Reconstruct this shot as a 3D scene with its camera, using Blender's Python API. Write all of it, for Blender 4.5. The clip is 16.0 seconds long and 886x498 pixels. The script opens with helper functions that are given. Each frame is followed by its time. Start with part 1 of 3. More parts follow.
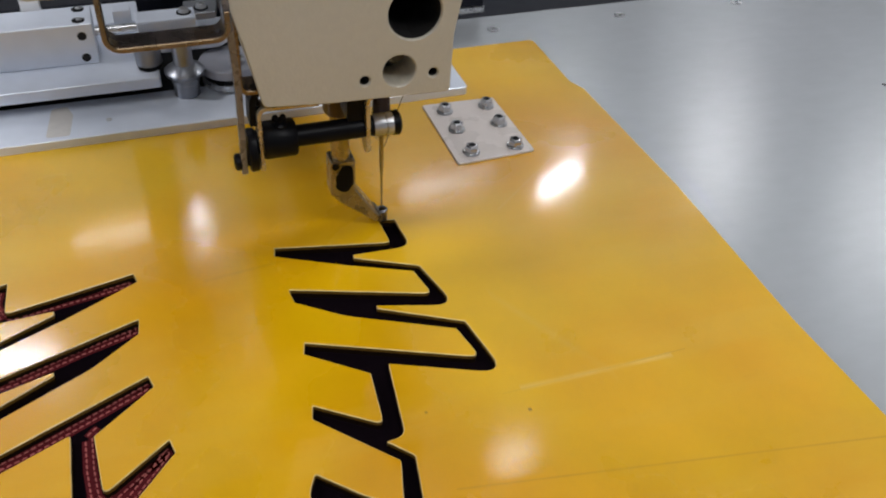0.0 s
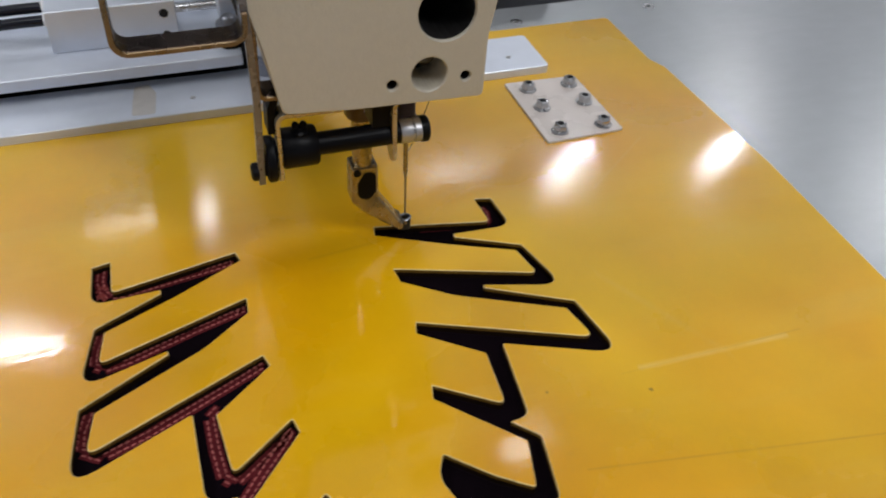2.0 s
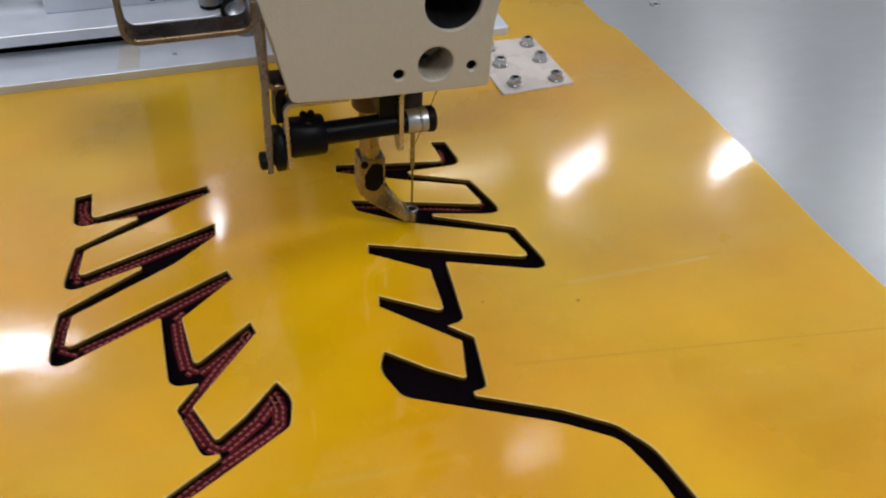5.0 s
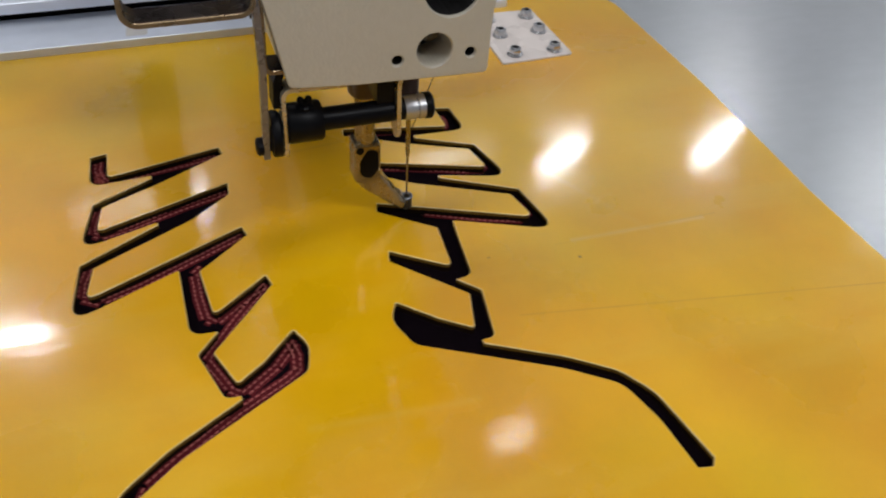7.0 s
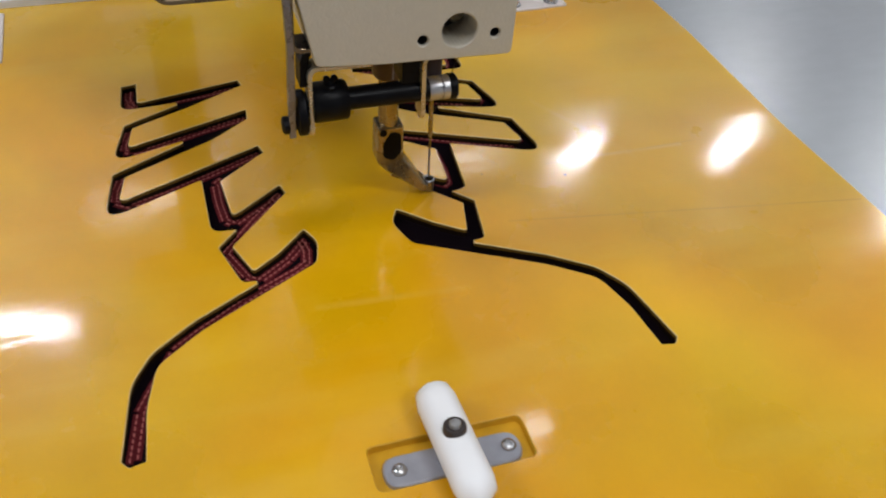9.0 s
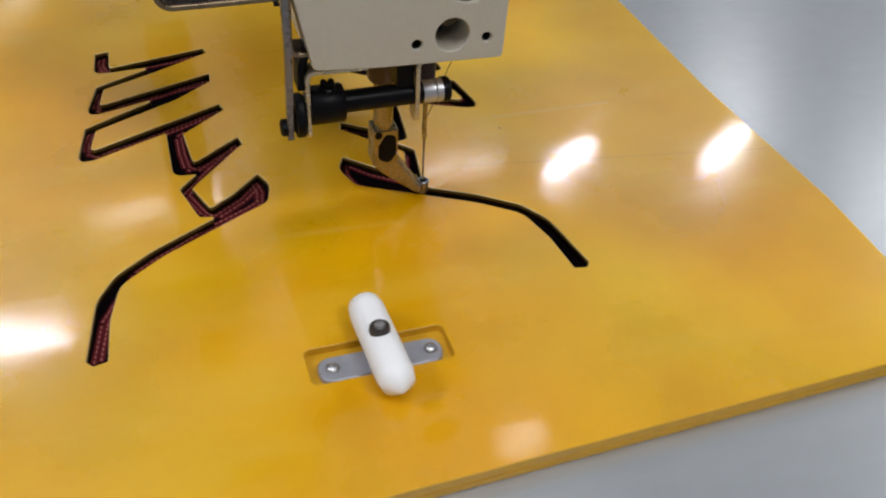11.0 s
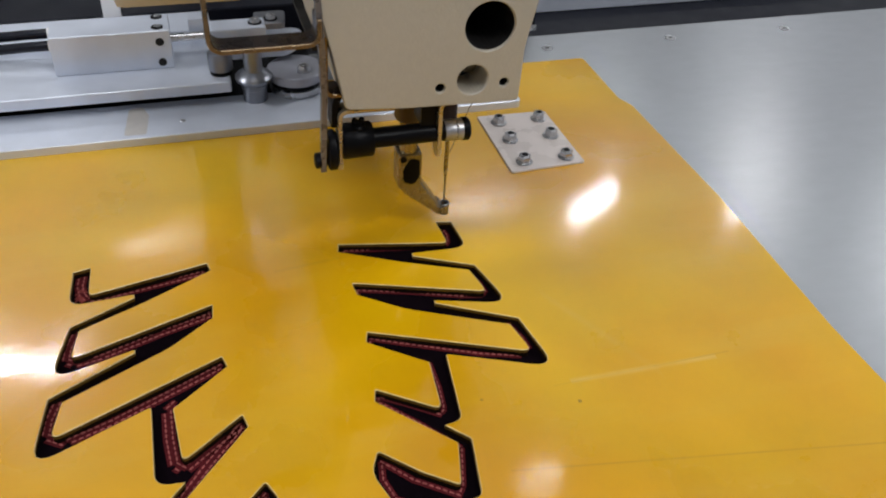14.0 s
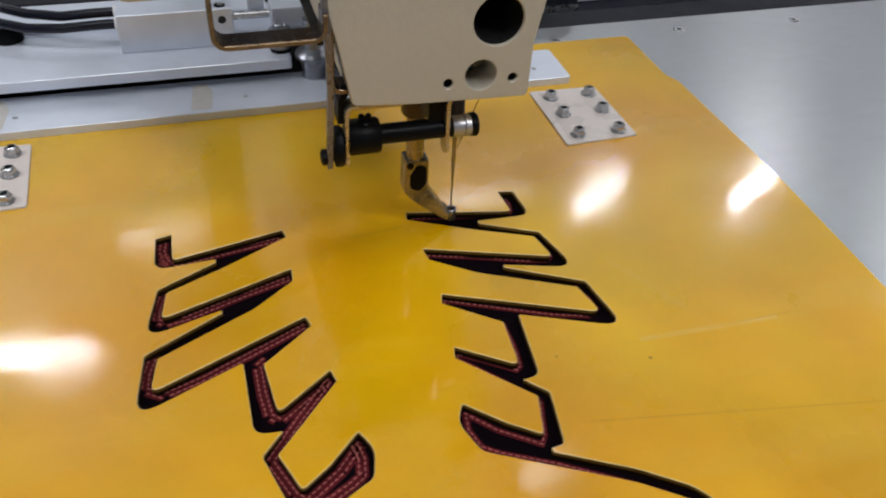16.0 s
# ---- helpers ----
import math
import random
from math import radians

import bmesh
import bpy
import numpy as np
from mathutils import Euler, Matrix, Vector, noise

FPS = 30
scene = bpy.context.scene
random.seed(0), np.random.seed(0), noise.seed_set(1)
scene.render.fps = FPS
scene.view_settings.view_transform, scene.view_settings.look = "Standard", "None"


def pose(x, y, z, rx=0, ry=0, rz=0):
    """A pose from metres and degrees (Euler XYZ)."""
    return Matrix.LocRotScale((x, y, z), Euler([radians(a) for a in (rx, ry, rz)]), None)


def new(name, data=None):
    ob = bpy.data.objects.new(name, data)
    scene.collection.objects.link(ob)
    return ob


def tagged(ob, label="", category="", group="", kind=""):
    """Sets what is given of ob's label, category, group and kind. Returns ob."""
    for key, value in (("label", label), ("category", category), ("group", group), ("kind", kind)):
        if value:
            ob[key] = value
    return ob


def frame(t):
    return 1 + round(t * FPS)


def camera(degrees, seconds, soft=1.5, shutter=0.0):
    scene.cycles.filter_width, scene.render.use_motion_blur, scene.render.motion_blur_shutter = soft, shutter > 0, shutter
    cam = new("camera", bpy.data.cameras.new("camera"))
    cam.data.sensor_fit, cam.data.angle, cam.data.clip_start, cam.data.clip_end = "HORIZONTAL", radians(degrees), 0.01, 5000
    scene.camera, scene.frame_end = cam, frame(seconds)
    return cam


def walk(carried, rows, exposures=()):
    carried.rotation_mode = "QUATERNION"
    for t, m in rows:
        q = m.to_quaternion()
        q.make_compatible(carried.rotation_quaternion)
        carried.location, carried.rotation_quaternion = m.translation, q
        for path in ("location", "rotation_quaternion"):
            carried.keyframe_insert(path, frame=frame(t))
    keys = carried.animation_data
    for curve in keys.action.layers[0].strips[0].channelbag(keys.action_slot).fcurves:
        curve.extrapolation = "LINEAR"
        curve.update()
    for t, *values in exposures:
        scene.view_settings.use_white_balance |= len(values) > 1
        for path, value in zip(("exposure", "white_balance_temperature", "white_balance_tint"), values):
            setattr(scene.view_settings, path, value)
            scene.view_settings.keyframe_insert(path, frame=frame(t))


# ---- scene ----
cam = camera(52.08, 16.0, soft=2.0, shutter=0.3)
walk(cam, [
    (0.0, pose(-0.0975, -0.3487, 0.2743, 51.19, -2.27, -18.68)),
    (0.5, pose(-0.0990, -0.3389, 0.2713, 50.86, -2.24, -18.43)),
    (1.0, pose(-0.0974, -0.3357, 0.2708, 50.80, -2.13, -18.43)),
    (1.5, pose(-0.0993, -0.3279, 0.2687, 50.71, -2.03, -18.39)),
    (2.0, pose(-0.0976, -0.3206, 0.2675, 50.20, -2.08, -18.31)),
    (2.5, pose(-0.0915, -0.3227, 0.2664, 50.26, -1.40, -17.65)),
    (3.0, pose(-0.0918, -0.3228, 0.2648, 50.42, -1.41, -17.91)),
    (3.5, pose(-0.0954, -0.3269, 0.2645, 50.79, -1.74, -18.13)),
    (6.0, pose(-0.1013, -0.3269, 0.2648, 49.97, -1.90, -17.64)),
    (6.5, pose(-0.1046, -0.3252, 0.2662, 49.67, -2.79, -18.93)),
    (7.0, pose(-0.1034, -0.3246, 0.2641, 49.72, -2.69, -18.50)),
    (7.5, pose(-0.0989, -0.3307, 0.2631, 49.56, -1.64, -17.00)),
    (8.0, pose(-0.1063, -0.3304, 0.2619, 49.68, -2.46, -17.56)),
    (8.5, pose(-0.1117, -0.3278, 0.2629, 49.34, -3.08, -18.24)),
    (9.0, pose(-0.1083, -0.3302, 0.2607, 49.54, -2.55, -17.43)),
    (11.5, pose(-0.1152, -0.3429, 0.2644, 50.47, -2.61, -18.30)),
    (12.0, pose(-0.1197, -0.3455, 0.2643, 50.87, -2.73, -18.65)),
    (12.5, pose(-0.1184, -0.3446, 0.2668, 50.38, -2.78, -18.81)),
    (13.0, pose(-0.1186, -0.3446, 0.2652, 50.21, -3.02, -18.86)),
    (13.3, pose(-0.1180, -0.3511, 0.2681, 50.71, -2.80, -18.13)),
    (13.5, pose(-0.1165, -0.3664, 0.2749, 51.89, -2.29, -16.42)),
    (14.0, pose(-0.1187, -0.3661, 0.2799, 52.42, -2.67, -16.04)),
    (14.5, pose(-0.1153, -0.3566, 0.2783, 51.97, -2.52, -16.67)),
    (15.0, pose(-0.1112, -0.3529, 0.2773, 51.70, -2.15, -16.57)),
    (15.5, pose(-0.1172, -0.3580, 0.2797, 51.89, -2.14, -15.92)),
    (16.0, pose(-0.1186, -0.3603, 0.2791, 51.83, -2.41, -15.89)),
], exposures=[(0, -0.29, 6500, 10), (7, -0.27, 6500, 10), (9, -0.21, 6500, 10), (11.5, -0.18, 6500, 10), (13, -0.16, 6500, 10), (13.8, -0.27, 6500, 10), (16, -0.31, 6500, 10)])

# ---- world and lamps ----
world = bpy.data.worlds.new("world")
scene.world = world
world.use_nodes = True
world.node_tree.nodes["Background"].inputs[0].default_value = (0.8, 0.85, 1.0, 1)
world.node_tree.nodes["Background"].inputs[1].default_value = 0.02

MM = 0.001
LAMPS_AND_FILL = [  # hanging lamps and added fill: x, y, length, width, turn, watts down, watts up
    (2.02, 3.47, 0.50, 0.046, 31, 7.0, 4),
    (2.98, 3.36, 0.58, 0.050, 31, 9, 0),
    (-1.00, 2.84, 0.66, 0.085, -10, 11, 4),
    (0.02, 3.56, 0.36, 0.050, 86, 1.6, 0),
    (-0.38, 3.60, 0.46, 0.12, 5, 1.1, 0),
    (1.38, 3.58, 0.58, 0.14, 3, 1.5, 0),
    (1.02, 1.71, 0.22, 0.12, 15, 0.6, 0),
    # next three are unseen, added as fill for board and head
    (-0.15, -0.80, 1.40, 0.80, 8, 19, 0),
    (-2.7, 0.3, 1.20, 0.30, 36, 66, 0),
    (3.0, 0.6, 1.20, 0.30, 36, 31, 0),
    (0.80, -1.90, 0.60, 0.36, 36, 44, 0),
    (3.55, 2.62, 0.60, 0.10, 52, 8, 3),
    # unseen fill lamp added behind the camera
    (-1.6, -2.8, 1.20, 0.30, 36, 8, 0),
    # last three are unseen, added to brighten the far roof
    (-1.3, 6.0, 1.20, 0.10, 36, 2, 16),
    (1.3, 6.2, 1.20, 0.10, 36, 2, 16),
    (4.0, 5.4, 1.20, 0.10, 36, 2, 16),
]
CEILING = 2.65   # height of the lamps; the roof lies above them
ROOF = 4.2


# ---- materials ----
def mat(name, base, rough=0.5, metal=0.0, vary=0.12, scale=60.0, bump=0.0, bump_scale=400.0, coat=0.0, stretch=(1, 1, 1), aniso=0.0, trans=0.0,
        rough_vary=0.1, rnd=0.0, emit=0.0, coarse=6.0, sheen=0.0, spec=0.5):
    m = bpy.data.materials.new(name)
    m.use_nodes = True
    nt = m.node_tree
    p = nt.nodes["Principled BSDF"]
    p.inputs["Base Color"].default_value = (*base, 1)
    p.inputs["Roughness"].default_value = rough
    p.inputs["Metallic"].default_value = metal
    p.inputs["Coat Weight"].default_value = coat
    p.inputs["Coat Roughness"].default_value = 0.08
    p.inputs["Transmission Weight"].default_value = trans
    p.inputs["Anisotropic"].default_value = aniso
    p.inputs["Specular IOR Level"].default_value = spec
    if aniso:  # brushed along x
        tangent = nt.nodes.new("ShaderNodeCombineXYZ")
        tangent.inputs[1].default_value = 1.0
        nt.links.new(tangent.outputs[0], p.inputs["Tangent"])
    p.inputs["Sheen Weight"].default_value = sheen
    if emit:
        p.inputs["Emission Color"].default_value = (*base, 1)
        p.inputs["Emission Strength"].default_value = emit
    tc = nt.nodes.new("ShaderNodeTexCoord")
    mp = nt.nodes.new("ShaderNodeMapping")
    mp.inputs["Scale"].default_value = stretch
    nt.links.new(tc.outputs["Object"], mp.inputs[0])
    fine = nt.nodes.new("ShaderNodeTexNoise")
    fine.inputs["Scale"].default_value = scale
    fine.inputs["Detail"].default_value = 6
    big = nt.nodes.new("ShaderNodeTexNoise")
    big.inputs["Scale"].default_value = coarse
    big.inputs["Detail"].default_value = 3
    nt.links.new(mp.outputs[0], fine.inputs[0])
    nt.links.new(tc.outputs["Object"], big.inputs[0])
    add = nt.nodes.new("ShaderNodeMath")
    add.operation = "ADD"
    nt.links.new(fine.outputs[0], add.inputs[0])
    nt.links.new(big.outputs[0], add.inputs[1])
    if rnd:
        oi = nt.nodes.new("ShaderNodeObjectInfo")
        mul = nt.nodes.new("ShaderNodeMath")
        mul.operation = "MULTIPLY_ADD"
        mul.inputs[1].default_value = rnd
        nt.links.new(oi.outputs["Random"], mul.inputs[0])
        nt.links.new(add.outputs[0], mul.inputs[2])
        add = mul
    if vary:
        ramp = nt.nodes.new("ShaderNodeMapRange")
        ramp.inputs[1].default_value, ramp.inputs[2].default_value = 0.6, 1.4
        ramp.inputs[3].default_value, ramp.inputs[4].default_value = 1 - vary, 1 + vary
        nt.links.new(add.outputs[0], ramp.inputs[0])
        hsv = nt.nodes.new("ShaderNodeHueSaturation")
        hsv.inputs["Color"].default_value = (*base, 1)
        nt.links.new(ramp.outputs[0], hsv.inputs["Value"])
        nt.links.new(hsv.outputs[0], p.inputs["Base Color"])
    if rough_vary:
        rr = nt.nodes.new("ShaderNodeMapRange")
        rr.inputs[1].default_value, rr.inputs[2].default_value = 0.6, 1.4
        rr.inputs[3].default_value, rr.inputs[4].default_value = max(0.02, rough - rough_vary), min(1, rough + rough_vary)
        nt.links.new(add.outputs[0], rr.inputs[0])
        nt.links.new(rr.outputs[0], p.inputs["Roughness"])
    if bump:
        bn = nt.nodes.new("ShaderNodeTexNoise")
        bn.inputs["Scale"].default_value = bump_scale
        bn.inputs["Detail"].default_value = 3
        nt.links.new(mp.outputs[0], bn.inputs[0])
        b = nt.nodes.new("ShaderNodeBump")
        b.inputs["Strength"].default_value = bump
        b.inputs["Distance"].default_value = 0.001
        nt.links.new(bn.outputs[0], b.inputs["Height"])
        nt.links.new(b.outputs[0], p.inputs["Normal"])
    return m


def yellow_plastic():
    m = mat("yellow_plastic", (0.71, 0.374, 0.0003), 0.30, vary=0.17, scale=16, coarse=9, rough_vary=0.1, coat=0.95, bump=0.05, bump_scale=16)
    nt = m.node_tree
    p = nt.nodes["Principled BSDF"]
    p.inputs["Coat Roughness"].default_value = 0.06
    warp = p.inputs["Normal"].links[0].from_node  # the sheet is slightly warped
    warp.inputs["Distance"].default_value = 0.004
    warp.inputs["Height"].links[0].from_node.inputs["Detail"].default_value = 1.5
    nt.links.new(warp.outputs[0], p.inputs["Coat Normal"])
    p.inputs["Specular IOR Level"].default_value = 0.3
    # worn patches in the gloss
    tc = nt.nodes.new("ShaderNodeTexCoord")
    n1 = nt.nodes.new("ShaderNodeTexNoise")
    n1.inputs["Scale"].default_value, n1.inputs["Detail"].default_value = 28, 10
    nt.links.new(tc.outputs["Object"], n1.inputs[0])
    r1 = nt.nodes.new("ShaderNodeMapRange")
    r1.inputs[1].default_value, r1.inputs[2].default_value, r1.inputs[3].default_value, r1.inputs[4].default_value = 0.40, 0.68, 0.055, 0.13
    nt.links.new(n1.outputs[0], r1.inputs[0])
    nt.links.new(r1.outputs[0], p.inputs["Coat Roughness"])
    # the colour drifts between lemon and orange, with a wiped, dusty film in streaks; its haze is painted pale
    drift = nt.nodes.new("ShaderNodeTexNoise")
    drift.inputs["Scale"].default_value, drift.inputs["Detail"].default_value = 7, 3
    nt.links.new(tc.outputs["Object"], drift.inputs[0])
    rd = nt.nodes.new("ShaderNodeMapRange")
    rd.inputs[1].default_value, rd.inputs[2].default_value, rd.inputs[3].default_value, rd.inputs[4].default_value = 0.36, 0.64, 0.492, 0.510
    nt.links.new(drift.outputs[0], rd.inputs[0])
    nt.links.new(rd.outputs[0], p.inputs["Base Color"].links[0].from_node.inputs["Hue"])
    lay = nt.nodes.new("ShaderNodeMapping")
    lay.inputs["Rotation"].default_value, lay.inputs["Scale"].default_value = (0, 0, radians(-14)), (0.35, 1.5, 1)
    nt.links.new(tc.outputs["Object"], lay.inputs[0])
    n3 = nt.nodes.new("ShaderNodeTexNoise")
    n3.inputs["Scale"].default_value, n3.inputs["Detail"].default_value, n3.inputs["Roughness"].default_value = 18, 7, 0.55
    nt.links.new(lay.outputs[0], n3.inputs[0])
    r3 = nt.nodes.new("ShaderNodeMapRange")
    r3.inputs[1].default_value, r3.inputs[2].default_value, r3.inputs[3].default_value, r3.inputs[4].default_value = 0.50, 0.74, 0.0, 0.36
    nt.links.new(n3.outputs[0], r3.inputs[0])
    film = nt.nodes.new("ShaderNodeMix")
    film.data_type = "RGBA"
    film.inputs[7].default_value = (0.78, 0.50, 0.06, 1)
    nt.links.new(r3.outputs[0], film.inputs[0])
    nt.links.new(p.inputs["Base Color"].links[0].from_socket, film.inputs[6])
    nt.links.new(film.outputs[2], p.inputs["Base Color"])
    # fine rubbing marks in the coat
    n4 = nt.nodes.new("ShaderNodeTexNoise")
    n4.inputs["Scale"].default_value, n4.inputs["Detail"].default_value = 170, 4
    nt.links.new(lay.outputs[0], n4.inputs[0])
    rub = nt.nodes.new("ShaderNodeBump")
    rub.inputs["Strength"].default_value, rub.inputs["Distance"].default_value = 0.07, 0.0004
    nt.links.new(n4.outputs[0], rub.inputs["Height"])
    nt.links.new(warp.outputs[0], rub.inputs["Normal"])
    nt.links.new(rub.outputs[0], p.inputs["Coat Normal"])
    # faint pencil line, pale scratches, painted ridge lines; thin streaks broken by noise
    src = p.inputs["Base Color"].links[0].from_socket
    sep = nt.nodes.new("ShaderNodeSeparateXYZ")
    nt.links.new(tc.outputs["Object"], sep.inputs[0])

    def op(kind, a, b=None):
        n = nt.nodes.new("ShaderNodeMath")
        n.operation = kind
        for k, v in enumerate((a, b)):
            if v is None:
                continue
            if isinstance(v, (int, float)):
                n.inputs[k].default_value = v
            else:
                nt.links.new(v, n.inputs[k])
        return n.outputs[0]

    X, Y = sep.outputs[0], sep.outputs[1]
    for x0, x1, y0, slope, half, col, amount in ((-0.02, 0.150, -0.1708, -0.152, 0.0007, (0.36, 0.18, 0.01), 0.4), (0.02, 0.088, -0.1295, -0.01, 0.0020, (0.82, 0.60, 0.22), 0.42),
                                                 (-0.114, -0.05, -0.2075, -0.06, 0.0025, (0.80, 0.55, 0.14), 0.16), (0.055, 0.10, -0.06, 0.8, 0.0012, (0.82, 0.6, 0.22), 0.15),
                                                 (-0.09, -0.02, -0.02, 0.12, 0.0016, (0.40, 0.22, 0.01), 0.3),
                                                 (0.0187, 0.0201, -0.141, 0, 0.0012, (0.02, 0.01, 0.01), 1.2), (-0.0201, -0.019, -0.131, 0, 0.0009, (0.05, 0.03, 0.01), 1.0),
                                                 # last two: dark lines painted for a ridge that shows only by its gloss
                                                 (0.028, 0.060, -0.02, -1.9, 0.006, (0.78, 0.56, 0.2), 0.10), (0.058, 0.095, -0.1313, 0.025, 0.0006, (0.34, 0.19, 0.02), 0.3),
                                                 (0.012, 0.06, -0.1308, 0.02, 0.0005, (0.45, 0.25, 0.02), 0.25)):
        d = op("ABSOLUTE", op("SUBTRACT", op("SUBTRACT", Y, y0), op("MULTIPLY", X, slope)))
        line = op("MULTIPLY", op("MAXIMUM", op("SUBTRACT", 1.0, op("DIVIDE", d, half)), 0.0), op("MULTIPLY", op("GREATER_THAN", X, x0), op("LESS_THAN", X, x1)))
        n2 = nt.nodes.new("ShaderNodeTexNoise")
        n2.inputs["Scale"].default_value, n2.inputs["Detail"].default_value = 60, 5
        nt.links.new(tc.outputs["Object"], n2.inputs[0])
        fac = op("MULTIPLY", line, op("MULTIPLY", op("MULTIPLY", n2.outputs[0], 1.6), amount))
        mix = nt.nodes.new("ShaderNodeMix")
        mix.data_type = "RGBA"
        mix.inputs[7].default_value = (*col, 1)
        nt.links.new(fac, mix.inputs[0])
        nt.links.new(src, mix.inputs[6])
        src = mix.outputs[2]
    nt.links.new(src, p.inputs["Base Color"])
    return m


YELLOW = yellow_plastic()
YELLOW_EDGE = mat("yellow_cut_edge", (0.60, 0.32, 0.012), 0.45, vary=0.15, scale=120)
ALU_TABLE = mat("brushed_table_metal", (0.455, 0.475, 0.492), 0.27, metal=0.55, aniso=0.4, bump=0.006, bump_scale=1200, vary=0.05, scale=110, stretch=(0.5, 1, 1), coarse=7, rough_vary=0)
ALU = mat("anodised_aluminium", (0.69, 0.735, 0.83), 0.34, metal=0.3, vary=0.06, scale=80, coarse=14, rough_vary=0.02)
STEEL = mat("bright_steel", (0.56, 0.56, 0.57), 0.30, metal=1.0, vary=0.1, scale=200)
COLLAR = mat("turned_collar_steel", (0.46, 0.46, 0.47), 0.42, metal=0.9, vary=0.15, scale=300)
DULL = mat("dull_machined_steel", (0.26, 0.27, 0.30), 0.32, metal=0.85, vary=0.15, scale=120)
BRASSY = mat("worn_zinc_steel", (0.33, 0.275, 0.185), 0.27, metal=0.9, vary=0.3, scale=150)
ZINC = mat("pale_zinc_plate", (0.50, 0.44, 0.32), 0.30, metal=0.75, vary=0.25, scale=150)
# edge strips: the yellow board's reflection put into the colour
EDGE_GLINT = mat("strap_edge_glint", (0.20, 0.145, 0.085), 0.3, metal=0.85, vary=0.3, scale=150)
# strap and hook: what they mirror is painted in as dark brown
UMBER = mat("dark_mirroring_strap", (0.030, 0.017, 0.012), 0.30, metal=0.9, vary=0.3, scale=150)
STRAP = mat("grey_worn_steel", (0.17, 0.16, 0.165), 0.30, metal=0.55, vary=0.25, scale=150)
BLACK = mat("blackened_steel", (0.003, 0.003, 0.004), 0.42, spec=0.10, metal=0.0, vary=0.2, scale=200)
DARK = mat("dark_machine_paint", (0.006, 0.007, 0.013), 0.5, spec=0.2, vary=0.2, scale=40)
OILED = mat("oily_brown_steel", (0.035, 0.018, 0.014), 0.35, metal=0.4, vary=0.3, scale=200)
# near-black standing for shade in openings and under the head
UNLIT_BLACK = mat("unlit_black", (0.006, 0.005, 0.005), 0.7, vary=0.2, scale=200)
CREAM = mat("cream_enamel", (0.485, 0.446, 0.362), 0.42, vary=0.05, scale=300, bump=0.15, bump_scale=700, coarse=14)
# near-black for lower slot walls: their shade put into the colour
SLOT_SHADE = mat("slot_shade_black", (0.010, 0.005, 0.003), 0.95, spec=0.05, vary=0.4, scale=900)
# pale slot rims: the glint on the eased edges painted as colour
RIM_GLINT = mat("slot_rim_glint", (0.74, 0.53, 0.20), 0.4, vary=0.3, scale=160)
# shaded copy of the yellow plastic for the upper slot walls
SHADED_WALL = mat("shaded_slot_wall", (0.15, 0.078, 0.007), 0.5, spec=0.2, vary=0.4, scale=300)
BEIGE_MARK = mat("dull_beige", (0.57, 0.545, 0.52), 0.42, metal=0.2, vary=0.15, scale=200)
STRIP = mat("scuffed_grey_aluminium", (0.36, 0.365, 0.41), 0.42, metal=0.4, vary=0.16, scale=160, coarse=60)
SOCKET = mat("grey_worn_socket_steel", (0.07, 0.058, 0.056), 0.4, metal=0.6, vary=0.3, scale=300)
FABRIC = mat("dark_plum_cloth", (0.0038, 0.0020, 0.0034), 0.9, spec=0.02, vary=0.3, scale=900, bump=0.4, bump_scale=1500)
SEAM = mat("maroon_seam", (0.085, 0.010, 0.013), 0.85, spec=0.1, vary=0.35, scale=700, rnd=0.3)
RED = mat("dark_red_thread", (0.20, 0.02, 0.016), 0.7, vary=0.3, scale=700)
THREAD = mat("red_thread", (0.37, 0.09, 0.08), 0.6, vary=0.3, scale=700, rnd=0.3)
MILKY = mat("milky_acrylic", (0.67, 0.60, 0.56), 0.3, vary=0.1, scale=80)
WHITE = mat("white_nylon", (0.85, 0.85, 0.86), 0.35, vary=0.03, scale=80)
RUBBER = mat("black_hose", (0.004, 0.005, 0.012), 0.22, spec=0.35, vary=0.2)
WALL = mat("wall_paint", (0.66, 0.67, 0.70), 0.8, vary=0.05, scale=3)
CEIL = mat("ceiling_paint", (0.78, 0.79, 0.80), 0.8, vary=0.04, scale=3)
FLOOR = mat("floor_paint", (0.36, 0.38, 0.40), 0.5, vary=0.1, scale=4)
GLOW = mat("lamp_tube", (1.0, 0.97, 0.92), 0.4, vary=0.0, rough_vary=0, emit=0.7)


# ---- mesh helpers (millimetres in, metres out) ----
def part(name, bm, material, parent=None, label="", smooth=False):
    me = bpy.data.meshes.new(name)
    bmesh.ops.recalc_face_normals(bm, faces=bm.faces)
    if smooth:
        for f in bm.faces:
            f.smooth = True
    bm.to_mesh(me)
    bm.free()
    for m in material if isinstance(material, (list, tuple)) else (material,):
        me.materials.append(m)
    if smooth:
        me.set_sharp_from_angle(angle=radians(40))
    ob = new(name, me)
    ob.parent = parent
    if label:
        ob["label"] = label
    return ob


def empty(name, x=0, y=0, z=0):
    ob = new(name)
    ob.empty_display_size = 0.01
    ob.location = (x * MM, y * MM, z * MM)
    return ob


